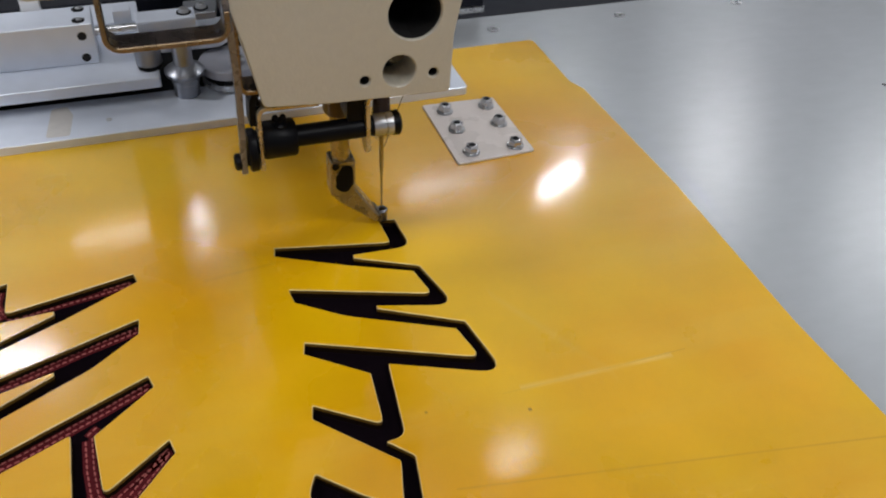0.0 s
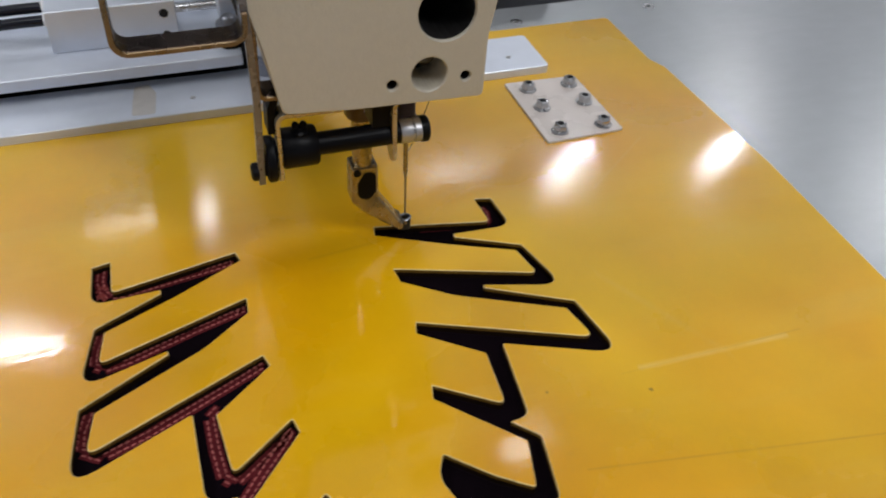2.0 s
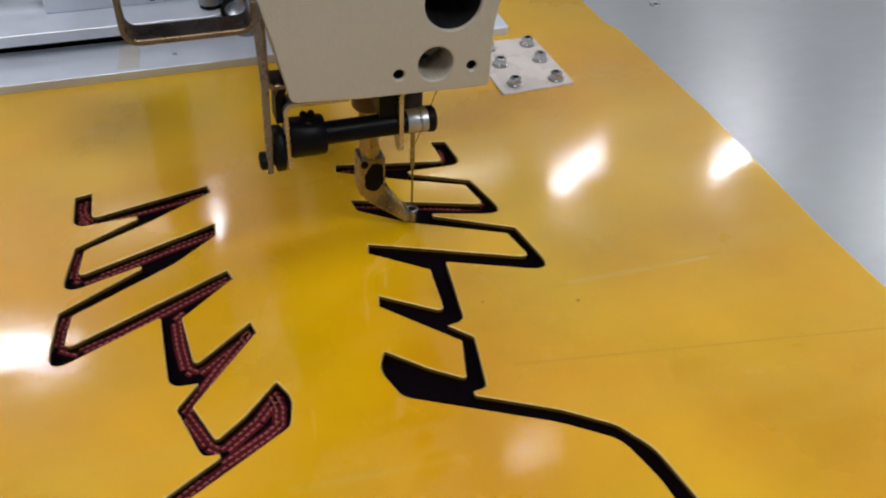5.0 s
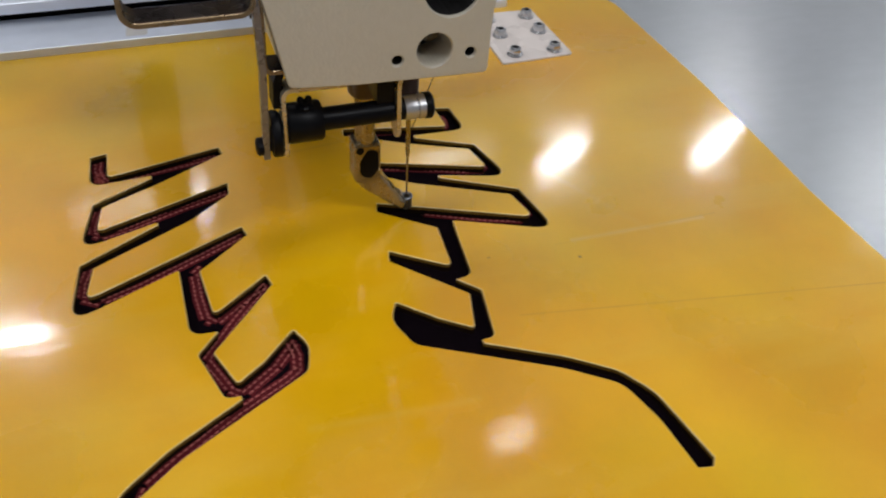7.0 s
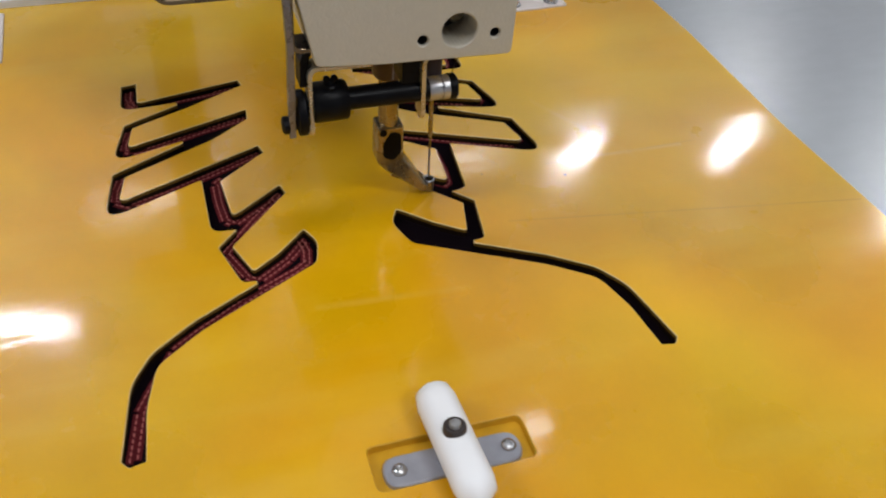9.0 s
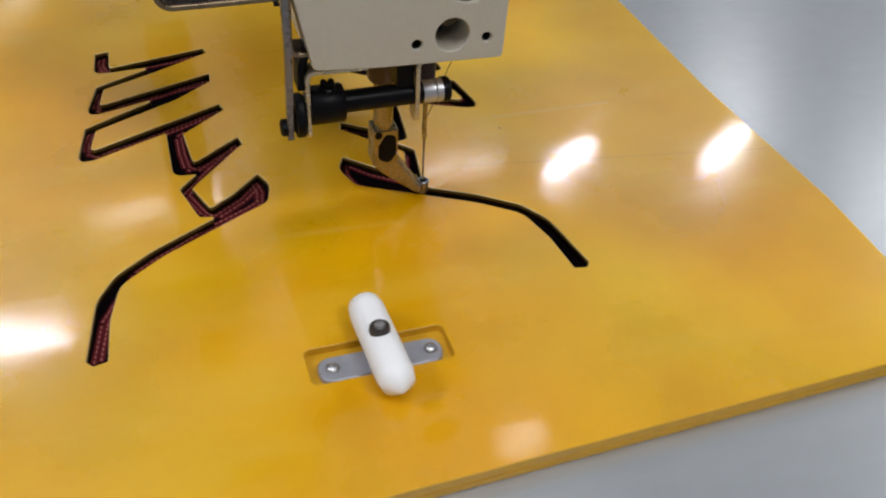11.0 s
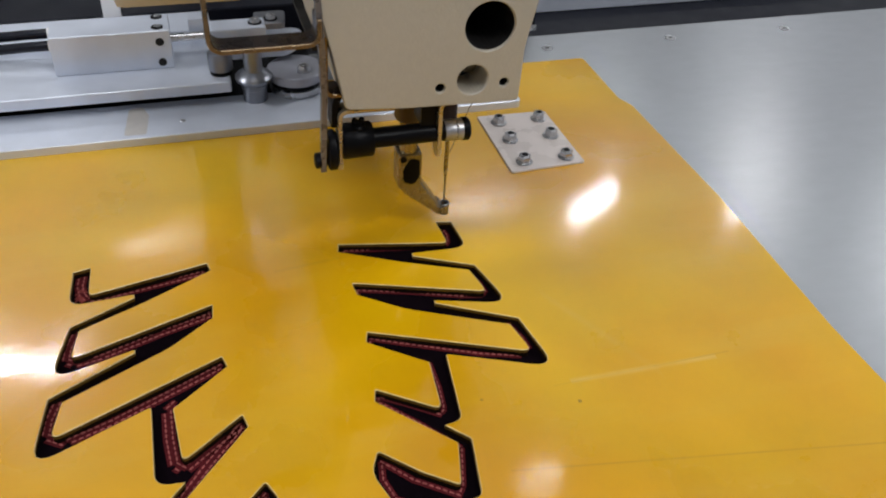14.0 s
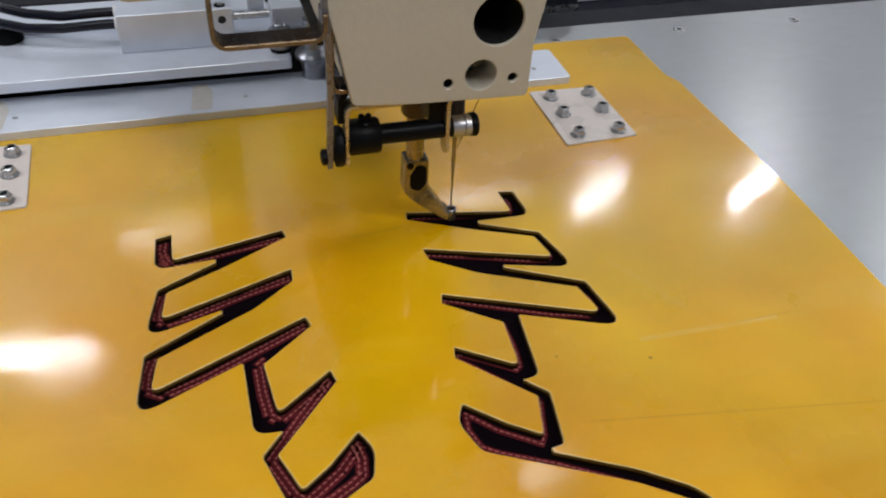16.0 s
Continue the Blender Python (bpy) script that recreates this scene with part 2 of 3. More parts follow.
def fillet(points, steps=5):
    """A closed outline with each corner (x, y, r) rounded by its radius."""
    out, n = [], len(points)
    for i, (x, y, r) in enumerate(points):
        p, a, b = Vector((x, y)), Vector(points[i - 1][:2]), Vector(points[(i + 1) % n][:2])
        u, v = (a - p), (b - p)
        lu, lv = u.length, v.length
        u.normalize(), v.normalize()
        half = u.angle(v, math.pi) / 2
        if r <= 0 or half > radians(89):
            out.append(p)
            continue
        d = min(r / math.tan(half), 0.48 * lu, 0.48 * lv)
        s, e = p + u * d, p + v * d
        for k in range(steps + 1):
            t = k / steps
            out.append(s * (1 - t) ** 2 + p * (2 * t * (1 - t)) + e * t ** 2)
    return out


def offset(loop, d):
    """The closed outline moved by d to the left of its run."""
    out, n = [], len(loop)
    for i in range(n):
        a, b = loop[i] - loop[i - 1], loop[(i + 1) % n] - loop[i]
        na, nb = Vector((-a.y, a.x)), Vector((-b.y, b.x))
        if na.length > 1e-9:
            na.normalize()
        if nb.length > 1e-9:
            nb.normalize()
        m = na + nb
        if m.length < 1e-6:
            m = na
        m.normalize()
        out.append(loop[i] + m * d / max(0.5, m.dot(na)))
    return out


def area(loop):
    return 0.5 * sum(loop[i - 1].x * loop[i].y - loop[i].x * loop[i - 1].y for i in range(len(loop)))


def sheet(outer, holes, z0, z1, cham=0.0, to=lambda u, v, w: (u, v, w), edge_slot=0, hole_slot=None):
    """A plate with holes between the heights z0 and z1, its upper rims eased by cham."""
    from mathutils.geometry import tessellate_polygon
    bm = bmesh.new()
    outer = outer if area(outer) > 0 else outer[::-1]
    holes = [h if area(h) < 0 else h[::-1] for h in holes]
    loops = [outer] + holes

    def ring(loop, z):
        return [bm.verts.new([c * MM for c in to(p.x, p.y, z)]) for p in loop]

    tops = [offset(l, cham) for l in loops] if cham else loops
    for z, src in ((z1, tops), (z0, loops)):
        rings = [ring(l, z) for l in src]
        flat = [v for r in rings for v in r]
        for tri in tessellate_polygon([[Vector((p.x, p.y, 0)) for p in l] for l in src]):
            vs = [flat[i] for i in tri]
            if len(set(vs)) == 3:
                try:
                    bm.faces.new(vs)
                except ValueError:
                    pass
        if z == z1:
            up = rings
        else:
            low = rings
    mids = [ring(l, z1 - cham) for l in loops] if cham else up
    for n, (a, b, c) in enumerate(zip(up, mids, low)):
        for k, (r, s) in enumerate(((a, b), (b, c)) if cham else ((a, c),)):
            for i in range(len(r)):
                f = bm.faces.new((r[i - 1], r[i], s[i], s[i - 1]))
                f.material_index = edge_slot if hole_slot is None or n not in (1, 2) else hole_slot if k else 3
    return bm


def add_box(bm, x0, x1, y0, y1, z0, z1, bevel=0.0, mi=0):
    b = bmesh.new()
    vs = bmesh.ops.create_cube(b, size=1)["verts"]
    for v in vs:
        v.co = (((x0 + x1) / 2 + v.co.x * (x1 - x0)) * MM, ((y0 + y1) / 2 + v.co.y * (y1 - y0)) * MM, ((z0 + z1) / 2 + v.co.z * (z1 - z0)) * MM)
    if bevel:
        bmesh.ops.bevel(b, geom=b.edges[:], offset=bevel * MM, segments=2, affect="EDGES", profile=0.6)
    return merge(bm, b, mi)


def merge(bm, b, mi=0):
    for f in b.faces:
        f.material_index = mi
    me = bpy.data.meshes.new("tmp")
    b.to_mesh(me)
    b.free()
    bm.from_mesh(me)
    bpy.data.meshes.remove(me)
    return bm


def box(*a, **k):
    return add_box(bmesh.new(), *a, **k)


def add_lathe(bm, profile, base, axis=(0, 0, 1), n=24, mi=0):
    """A turned piece: profile of (radius, height) along the axis from base."""
    q = Vector(axis).normalized().to_track_quat("Z", "Y").to_matrix()
    b = bmesh.new()
    rings = []
    for r, h in profile:
        rings.append([b.verts.new((Vector(base) + q @ Vector((r * math.cos(2 * math.pi * k / n), r * math.sin(2 * math.pi * k / n), h))) * MM) for k in range(n)])
    for r, s in zip(rings, rings[1:]):
        for k in range(n):
            b.faces.new((r[k - 1], r[k], s[k], s[k - 1]))
    b.faces.new(rings[0][::-1])
    b.faces.new(rings[-1])
    return merge(bm, b, mi)


def lathe(*a, **k):
    return add_lathe(bmesh.new(), *a, **k)


def add_strap(bm, pts, width, thick, side, mi=0):
    """A flat bar bent along pts; width lies along the vector side."""
    side = Vector(side).normalized()
    pts = [Vector(p) for p in pts]
    b = bmesh.new()
    rings = []
    for i, p in enumerate(pts):
        d = (pts[min(i + 1, len(pts) - 1)] - pts[max(i - 1, 0)]).normalized()
        up = d.cross(side).normalized()
        rings.append([b.verts.new((p + side * sx * width / 2 + up * sy * thick / 2) * MM) for sx, sy in ((-1, -1), (1, -1), (1, 1), (-1, 1))])
    for r, s in zip(rings, rings[1:]):
        for k in range(4):
            b.faces.new((r[k - 1], r[k], s[k], s[k - 1]))
    b.faces.new(rings[0]), b.faces.new(rings[-1])
    bmesh.ops.recalc_face_normals(b, faces=b.faces)
    bmesh.ops.bevel(b, geom=b.edges[:], offset=0.25 * MM, segments=1, affect="EDGES")
    return merge(bm, b, mi)


def add_tube(bm, pts, radii, n=10, mi=0):
    pts = [Vector(p) for p in pts]
    radii = radii if isinstance(radii, (list, tuple)) else [radii] * len(pts)
    b = bmesh.new()
    rings, ref = [], Vector((0.31, 0.87, 0.37))
    for i, (p, r) in enumerate(zip(pts, radii)):
        d = (pts[min(i + 1, len(pts) - 1)] - pts[max(i - 1, 0)]).normalized()
        u = d.cross(ref).normalized()
        v = d.cross(u)
        rings.append([b.verts.new((p + (u * math.cos(2 * math.pi * k / n) + v * math.sin(2 * math.pi * k / n)) * r) * MM) for k in range(n)])
    for r, s in zip(rings, rings[1:]):
        for k in range(n):
            b.faces.new((r[k - 1], r[k], s[k], s[k - 1]))
    b.faces.new(rings[0]), b.faces.new(rings[-1])
    return merge(bm, b, mi)


def arc(cx, cy, r, a0, a1, n=6):
    return [(cx + r * math.cos(radians(a0 + (a1 - a0) * k / n)), cy + r * math.sin(radians(a0 + (a1 - a0) * k / n))) for k in range(n + 1)]


def rect(x0, x1, y0, y1, r=1.0):
    return fillet([(x0, y0, r), (x1, y0, r), (x1, y1, r), (x0, y1, r)])


def circle(x, y, r, n=28):
    return [Vector((x + r * math.cos(2 * math.pi * k / n), y + r * math.sin(2 * math.pi * k / n))) for k in range(n)]


# ---- room ----
def room():
    roof = ROOF * 1000
    tagged(part("floor", box(-5000, 5500, -4500, 9000, -860, -800), FLOOR), kind="structure", label="grey painted workshop floor", category="floor")
    tagged(part("ceiling", box(-5000, 5500, -4500, 9000, roof, roof + 60), CEIL), kind="structure", label="plain white workshop ceiling", category="ceiling")
    for nm, b in (("wall_north", (-5000, 5500, 9000, 9100)), ("wall_south", (-5000, 5500, -4600, -4500)), ("wall_west", (-5100, -5000, -4500, 9000)), ("wall_east", (5500, 5600, -4500, 9000))):
        tagged(part(nm, box(*b, -800, roof), WALL), kind="structure", label="plain light grey workshop wall", category="wall")
    for x, y, l, w, turn, watts, up in LAMPS_AND_FILL:
        lamp = empty("lamp_or_fill", x * 1000, y * 1000, CEILING * 1000)
        lamp.rotation_euler.z = radians(turn)
        part("housing", box(-l * 520, l * 520, -w * 560, w * 560, 4, 48, bevel=4), CEIL, lamp)
        part("tube", box(-l * 480, l * 480, -w * 480, w * 480, -2, 3.5), GLOW, lamp, "glowing white diffuser")
        for sx in (-1, 1):
            part("hanger", lathe([(3, 48.2), (3, roof - CEILING * 1000)], (sx * l * 380, 0, 0), n=8), STEEL, lamp, "thin steel hanger rod")
        tagged(lamp, label="white hanging lamp with glowing diffuser, mirrored in the board or added fill", category="lamp", group="ceiling lamps")
        # the upward light is added to brighten the roof mirrored in the board
        for energy, z, tip in ((watts, CEILING - 0.006, 0), (up, CEILING + 0.052, 180)):
            if energy:
                light = new("lamp_light", bpy.data.lights.new("lamp_light", "AREA"))
                light.data.shape, light.data.size, light.data.size_y, light.data.energy = "ELLIPSE", l, w, energy
                light.data.color = (0.965, 0.975, 1.0)
                light.matrix_world = pose(x, y, z, tip, 0, turn)


# ---- table ----
def work_table():
    t = empty("sewing_table")
    for x0, x1 in ((-1100, -67.15), (-66.85, 1000)):
        part("plate", sheet(rect(x0, x1, -700, 213, 0.6), [], -6, 0, 0.25), ALU_TABLE, t, "brushed aluminium sheet")
    part("joint", box(-67.12, -66.88, -690, 200, -6, -0.5), STRIP, t, "grey joint between the sheets")
    part("underframe", box(-1080, 980, -680, 195, -70, -6.5), DARK, t, "dark painted frame")
    for x in (-1000, 900):
        for y in (-620, 140):
            part("leg", box(x - 30, x + 30, y - 30, y + 30, -799, -70.5, bevel=3), DARK, t)
    for x in (133.5, 232, 330):
        s = lathe([(4.2, -1), (4.2, 0.15), (3.6, 0.35), (1.8, 0.36), (1.5, -0.5)], (x, 191.8, 0), n=20)
        screw = part("screw", s, STEEL, t, "countersunk steel screw")
        # black bar painted for the slot's shade, nothing is cut
        slot = sheet(rect(-1.7, 1.7, -0.45, 0.45, 0.3), [], 0.30, 0.42, to=lambda u, v, w: (x + 0.9 * u - 0.4 * v, 191.8 + 0.4 * u + 0.9 * v, w))
        part("screw_slot", slot, UNLIT_BLACK, screw, "dark driver slot")
    # black disc in place of the shade in a pin hole
    part("pin_hole", lathe([(1.6, -0.5), (1.6, 0.12), (1.0, 0.16)], (353, 54.1, 0), n=14), UNLIT_BLACK, t, "small dark pin hole")
    tagged(t, label="wide table topped with brushed aluminium sheets", category="table")
    r = empty("rear_cover")
    part("deck", box(-1100, 1000, 216, 900, -60, -22, bevel=2), DARK, r)
    part("panel", box(-1100, 1000, 640, 680, -21, 60, bevel=2), DARK, r)
    for y in (300, 420):
        part("guide", box(-1100, 1000, y, y + 24, -21.5, -8, bevel=1), ALU, r, "aluminium guide strip")
    part("foot", box(-1000, 900, 300, 800, -799, -61, bevel=2), DARK, r)
    tagged(r, label="dark navy machine frame behind the table", category="machine frame")


# ---- the template board ----
MID = -88.2      # line of symmetry
TOP = 8.0
OUTER_ZIGZAG = [(-4.5, -8.3, .5), (3, -9.8, .5), (4.8, -31.5, 6), (-23, -30.6, .6), (-23, -33.2, .6), (4.2, -46.4, 1), (11.6, -76.3, 6), (-21.8, -66.9, .8),
                (-21.8, -69.2, .6), (12, -87.2, 1), (17.4, -120, 6), (-26.3, -101.8, 1), (-30.3, -139, 5), (-38, -140, .5), (-29.6, -149.2, 2.5), (-33.8, -175.8, 3.5),
                (-39.4, -176.2, .5), (-39.4, -178.4, .5)]
TAIL = [(-11.3, -193.7, 60), (5.5, -206, 18), (13.8, -219.5, 26), (19.3, -252.3, .8), (17, -255.4, .5), (11.6, -254.4, .5), (9.5, -232, 40), (4.2, -212.5, 14),
        (-14, -199, 60), (-65.6, -171.4, 8), (-70.6, -156, 14), (-66.2, -146.8, 1)]
INNER_ZIGZAG = [(-52, -160.6, 30), (-39.8, -169.5, 1.5), (-35, -149.8, 1.5), (-61.6, -121.6, .6), (-60.2, -115.3, .6), (-36.4, -132, 2.5), (-34.4, -105, .8),
                (-57.6, -87.1, .6), (-56.1, -81, .6), (11.2, -109.2, 3), (7, -90.2, 1), (-35.6, -69.8, 40), (-55, -55.4, .6), (-55.9, -46.8, .6), (4.2, -66.4, 2.5),
                (.7, -49.2, .8), (-27.3, -37.1, 40), (-57.6, -22, .6), (-56.5, -16.3, .6), (-3.4, -26.6, 2.5)]
# the way of the needle over the board: seconds, x, y
START = (-0.5, -8.5)
NEEDLE = (-2.8, -8.2)
SEWN = [(0, -.5, -8.5), (.5, -.1, -11.4), (1, .3, -13.8), (1.25, 0, -25), (1.34, -3, -28), (1.5, -10.7, -26.9), (2, -40.6, -20.7), (2.23, -54, -19), (2.28, -54, -20.5), (2.5, -44.4, -28.7), (3, -17.1, -42.4),
        (3.3, 1.7, -50), (3.5, 5.4, -60.6), (3.62, 3, -69.5), (3.7, -1.7, -71), (4.0, -19, -64.5), (4.3, -37, -56.5), (4.58, -53, -50.5), (4.63, -53, -53), (5.0, -30, -69.5), (5.3, -11, -79), (5.6, 7, -87.2),
        (5.8, 13, -89.5), (6, 13.1, -101.8), (6.15, 9.5, -110), (6.25, 3, -108.5), (6.5, -11.7, -100.2), (7, -41.4, -87.2), (7.22, -55.5, -84), (7.27, -55, -86), (7.5, -43.1, -96), (7.65, -33.5, -103), (8, -31.8, -121.8), (8.2, -34, -132.5), (8.27, -38, -133.5),
        (8.5, -52.1, -120.7), (8.62, -59, -117.5), (8.67, -59, -120), (9, -45.8, -136.8), (9.2, -37.9, -147.1), (9.3, -32.5, -150.5), (9.6, -36, -169.5), (9.68, -40, -171.5), (10.0, -55, -159.5), (10.2, -64.5, -149), (10.32, -66.3, -155),
        (10.5, -63.5, -167), (10.6, -58.5, -171.2), (10.95, -38, -182), (11.3, -17.1, -197.3), (11.5, -6.9, -204.1), (12, 11.1, -229.7), (12.5, 14.7, -247.9)]
SEAM_LINE = [(0, -1.5, -9), (1, -.5, -15), (1.25, -1.5, -21), (1.34, -3.5, -23.3), (1.5, -8, -23.8), (2, -38, -19.5), (2.23, -54, -17), (2.28, -54.5, -19.5), (2.5, -44, -25), (3, -18, -37.5)]
SEAM_LINE += [(3.3, 1.2, -46.5), (3.5, 4.3, -56), (3.6, 5, -62), (3.66, 2, -64.4), (3.75, -7, -62.8), (4.3, -31.6, -54.3), (4.57, -54, -47.8), (4.62, -54, -51), (5, -31, -66), (5.6, 8, -86.5),
             (5.8, 11, -95), (6, 11.8, -102.5), (6.1, 6, -106.7), (6.5, -10, -101.6), (7, -40, -88.3), (7.22, -54.8, -81.5), (7.27, -55.5, -84.5), (7.5, -43, -94), (7.65, -33.5, -102.5)]
SEAM_LINE += [(8, -33.4, -117), (8.2, -34.6, -128.8), (8.27, -37, -131), (8.5, -50, -121.6), (8.62, -58.8, -116.2), (8.67, -59.5, -119), (9, -46, -134), (9.2, -37, -145), (9.3, -33.5, -149.5),
              (9.6, -38.3, -167), (9.68, -41, -170.8), (10, -55.6, -160), (10.2, -65.3, -149), (10.32, -66.5, -157), (10.5, -64, -166.5), (10.6, -58, -171), (10.95, -38, -181.5), (11.3, -14, -196.5),
              (11.5, -4, -203.5), (12, 10.3, -229), (12.5, 14.7, -251)]
AFTER = [(12.75, 14.5, -247.5), (13, 3.4, -235.7), (13.1, 0, -214), (13.2, -1.2, -192), (13.3, -1.2, -170.7), (13.4, -.8, -148), (13.5, .4, -122.7), (13.6, .9, -101), (13.7, .3, -78), (13.8, 0, -60), (13.9, .8, -33), (14, 1.1, -9.9), (14.5, 2.1, -11), (15, 2.8, -13.7), (15.35, 1, -26), (15.5, -1.8, -30.1), (15.62, -9, -31), (16, -33.8, -26.4)]


def board_rows():
    return [(t, pose((START[0] - x) * MM, (START[1] - y) * MM, 0)) for t, x, y in SEWN + AFTER]


def mirrored(loop):
    return [Vector((2 * MID - p.x, p.y)) for p in loop][::-1]


def hand_cut(x, y):
    """Where a point of the mirrored motif truly lies: the second motif was cut a little askew."""
    hump = math.exp(-((y + 153) / 20) ** 2)
    bend = math.exp(-((y + 134) / 9) ** 2) if 2 * MID - x > -34 and y < -112 else 0.0
    slant = 0.035 * max(0.0, 2 * MID - x + 57) * min(1.0, max(0.0, (-8 - y) / 15))
    return Vector((x - 0.024 * (y + 9) - 2.4 * hump - 3.2 * bend, y - 0.9 - 3.4 * hump - slant))


def hidden_run(t):
    """Stretches of the seam that run under the near wall of the slot."""
    return 2.28 < t < 3.25 or 4.62 < t < 5.6 or 7.27 < t < 7.62


def along(points, step, start=0.0):
    """Places, headings and run lengths at even steps along an open line of (x, y)."""
    out, want, run = [], start, 0.0
    for a, b in zip(points, points[1:]):
        a, b = Vector(a), Vector(b)
        l = (b - a).length
        while l > 0 and want <= run + l:
            out.append((a + (b - a) * ((want - run) / l), math.atan2(b.y - a.y, b.x - a.x), want))
            want += step
        run += l
    return out


def stitch_bm():
    bm = bmesh.new()
    add_box(bm, -1.35, 1.35, -1.35, 1.25, 0, 0.2, mi=0)
    add_tube(bm, [(-0.9, 0, .15), (-0.55, 0, .42), (0.55, 0, .42), (0.9, 0, .15)], [.2, .33, .33, .2], n=6, mi=1)
    return bm


def template_board():
    board = empty("template_board")
    slot = fillet(OUTER_ZIGZAG + TAIL + INNER_ZIGZAG)
    twin = [hand_cut(p.x, p.y) for p in mirrored(slot)]
    edge = fillet([(148.5, -339.5, 5), (154.5, -240, 60), (151, -126, 60), (154, -20, 60), (151.5, 86, 8), (147, 97, 6), (147, 156, 4), (-323, 156, 4), (-326, -350, 5)])
    pocket = rect(-111, -55, -290.5, -272, 3)
    # slot walls carry painted shade: brown above, near-black in the layers below
    part("top_plate", sheet(edge, [slot, twin, pocket], 6.1, TOP, 0.35, edge_slot=1, hole_slot=2), (YELLOW, YELLOW_EDGE, SHADED_WALL, RIM_GLINT), board)
    part("lower_layer", sheet(edge, [slot, twin, pocket], 3.7, 6.098, edge_slot=1, hole_slot=2), (YELLOW, YELLOW_EDGE, SLOT_SHADE), board, "lower plate layer, slot shade put into its wall colour")
    part("pocket_floor", sheet(rect(-110.95, -55.05, -290.45, -272.05, 3), [], 3.72, 4.6), YELLOW_EDGE, board)
    part("bottom_plate", sheet(edge, [slot, twin], 0.4, 3.0, 0.2, edge_slot=1, hole_slot=2), (YELLOW, YELLOW_EDGE, SLOT_SHADE, SLOT_SHADE), board)
    part("fabric", sheet(rect(-320, 144, -336, 60, 4), [], 3.02, 3.68), FABRIC, board, "dark plum cloth held between the plates")
    # nut plates
    for x0, nx in ((49, 59.5), (-284.5, -275)):
        np_ = part("nut_plate", sheet(fillet([(x0, 26.5, 2), (x0 + 45, 28.5, 2), (x0 + 43.5, 88.5, 2), (x0, 90, 2)]), [], 8.02, 9.2, 0.3), MILKY, board, "milky acrylic plate")
        for dx in (0, 25.4):
            for y in (79.7, 59.2, 35):
                nut = bmesh.new()
                add_lathe(nut, [(4.6, 9.2), (4.8, 9.6), (4.5, 10.1), (3.8, 10.4)], (nx + dx, y, 0), n=20)
                add_lathe(nut, [(3.8, 10.2), (3.8, 12.8), (3.4, 13.6), (2.8, 14.0), (2.1, 14.1), (2.0, 12.6)], (nx + dx, y, 0), n=6)
                part("nut", nut, STEEL, np_, "steel flange nut")
                # black plug put in as the shade of the open bore
                part("bore_shade", lathe([(2.0, 10), (2.0, 13.6), (1.5, 13.9)], (nx + dx, y, 0), n=12), BLACK, np_, "black plug for the shade in the nut's bore")
    # turning handle
    strip = part("handle_strip", sheet(fillet([(-107.5, -289.5, 6), (-58.5, -289.5, 6), (-58.5, -277, 6), (-107.5, -277, 6)]), [], 4.62, 7.2, 0.6), STRIP, board, "scuffed aluminium strip in a pocket")
    for x in (-102, -63):
        part("screw", lathe([(2.7, 7), (2.7, 7.6), (2.2, 8.4), (1.2, 8.8), (0.9, 8.7), (0.7, 7.9)], (x, -283.3, 0), n=16), STEEL, strip, "domed steel screw", smooth=True)
    pill = bmesh.new()
    pts = [(-84 + 2.4 * k / 12, -256.5 - 52 * k / 12, 16.8) for k in range(13)]
    rad = [max(0.3, 7.2 * math.sqrt(max(0, 1 - max(0, abs(k - 6) - 4.1) ** 2 / 1.92 ** 2))) for k in range(13)]
    add_tube(pill, pts, rad, n=24)
    handle = part("handle", pill, WHITE, board, "white nylon turning handle", smooth=True)
    handle.location = Vector((-83.5, -280.2, 0)) * MM
    for v in handle.data.vertices:
        v.co -= Vector((-83, -279, 0)) * MM
    part("bolt", lathe([(4.0, 22.2), (4.1, 22.8), (3.9, 25.0), (3.4, 25.6), (2.4, 25.7), (2.2, 25.0)], (-0.1, -3.4, 0), n=20), SOCKET, handle, "worn grey socket bolt", smooth=True)
    part("bolt_core", lathe([(2.15, 24.6), (2.1, 26.2), (1.7, 26.8), (0.8, 27)], (-0.1, -3.4, 0), n=14), COLLAR, handle, "grey bolt core", smooth=True)
    part("pivot_washer", lathe([(5.5, 7.2), (5.5, 10.6)], (-83.2, -282.6, 0), n=20), STEEL, board)
    # finished seams of the far motif
    base = [(x, y) for _, x, y in SEAM_LINE]
    for k, d in enumerate((-0.1, -2.5)):
        bm = bmesh.new()
        line = [hand_cut(2 * MID - x, y) for x, y in base]
        dist = [0.0]
        for q0, q1 in zip(base, base[1:]):
            dist.append(dist[-1] + math.dist(q0, q1))
        scale = sum((q1 - q0).length for q0, q1 in zip(line, line[1:])) / dist[-1]
        for p, a, run in along(line, 2.7, 1.0 + 1.3 * k):
            if hidden_run(float(np.interp(run / scale, dist, [t for t, _, _ in SEAM_LINE]))):
                continue
            b = stitch_bm()
            q = Vector((p.x - math.sin(a) * d, p.y + math.cos(a) * d))
            bmesh.ops.transform(b, matrix=pose(q.x * MM, q.y * MM, 3.7 * MM, 0, 0, math.degrees(a)), verts=b.verts)
            me = bpy.data.meshes.new("tmp")
            b.to_mesh(me)
            b.free()
            bm.from_mesh(me)
            bpy.data.meshes.remove(me)
        tagged(part("stitch_line", bm, (SEAM, THREAD), board, "row of red stitches"), kind="stuff")
    knot = bmesh.new()
    rng = random.Random(4)
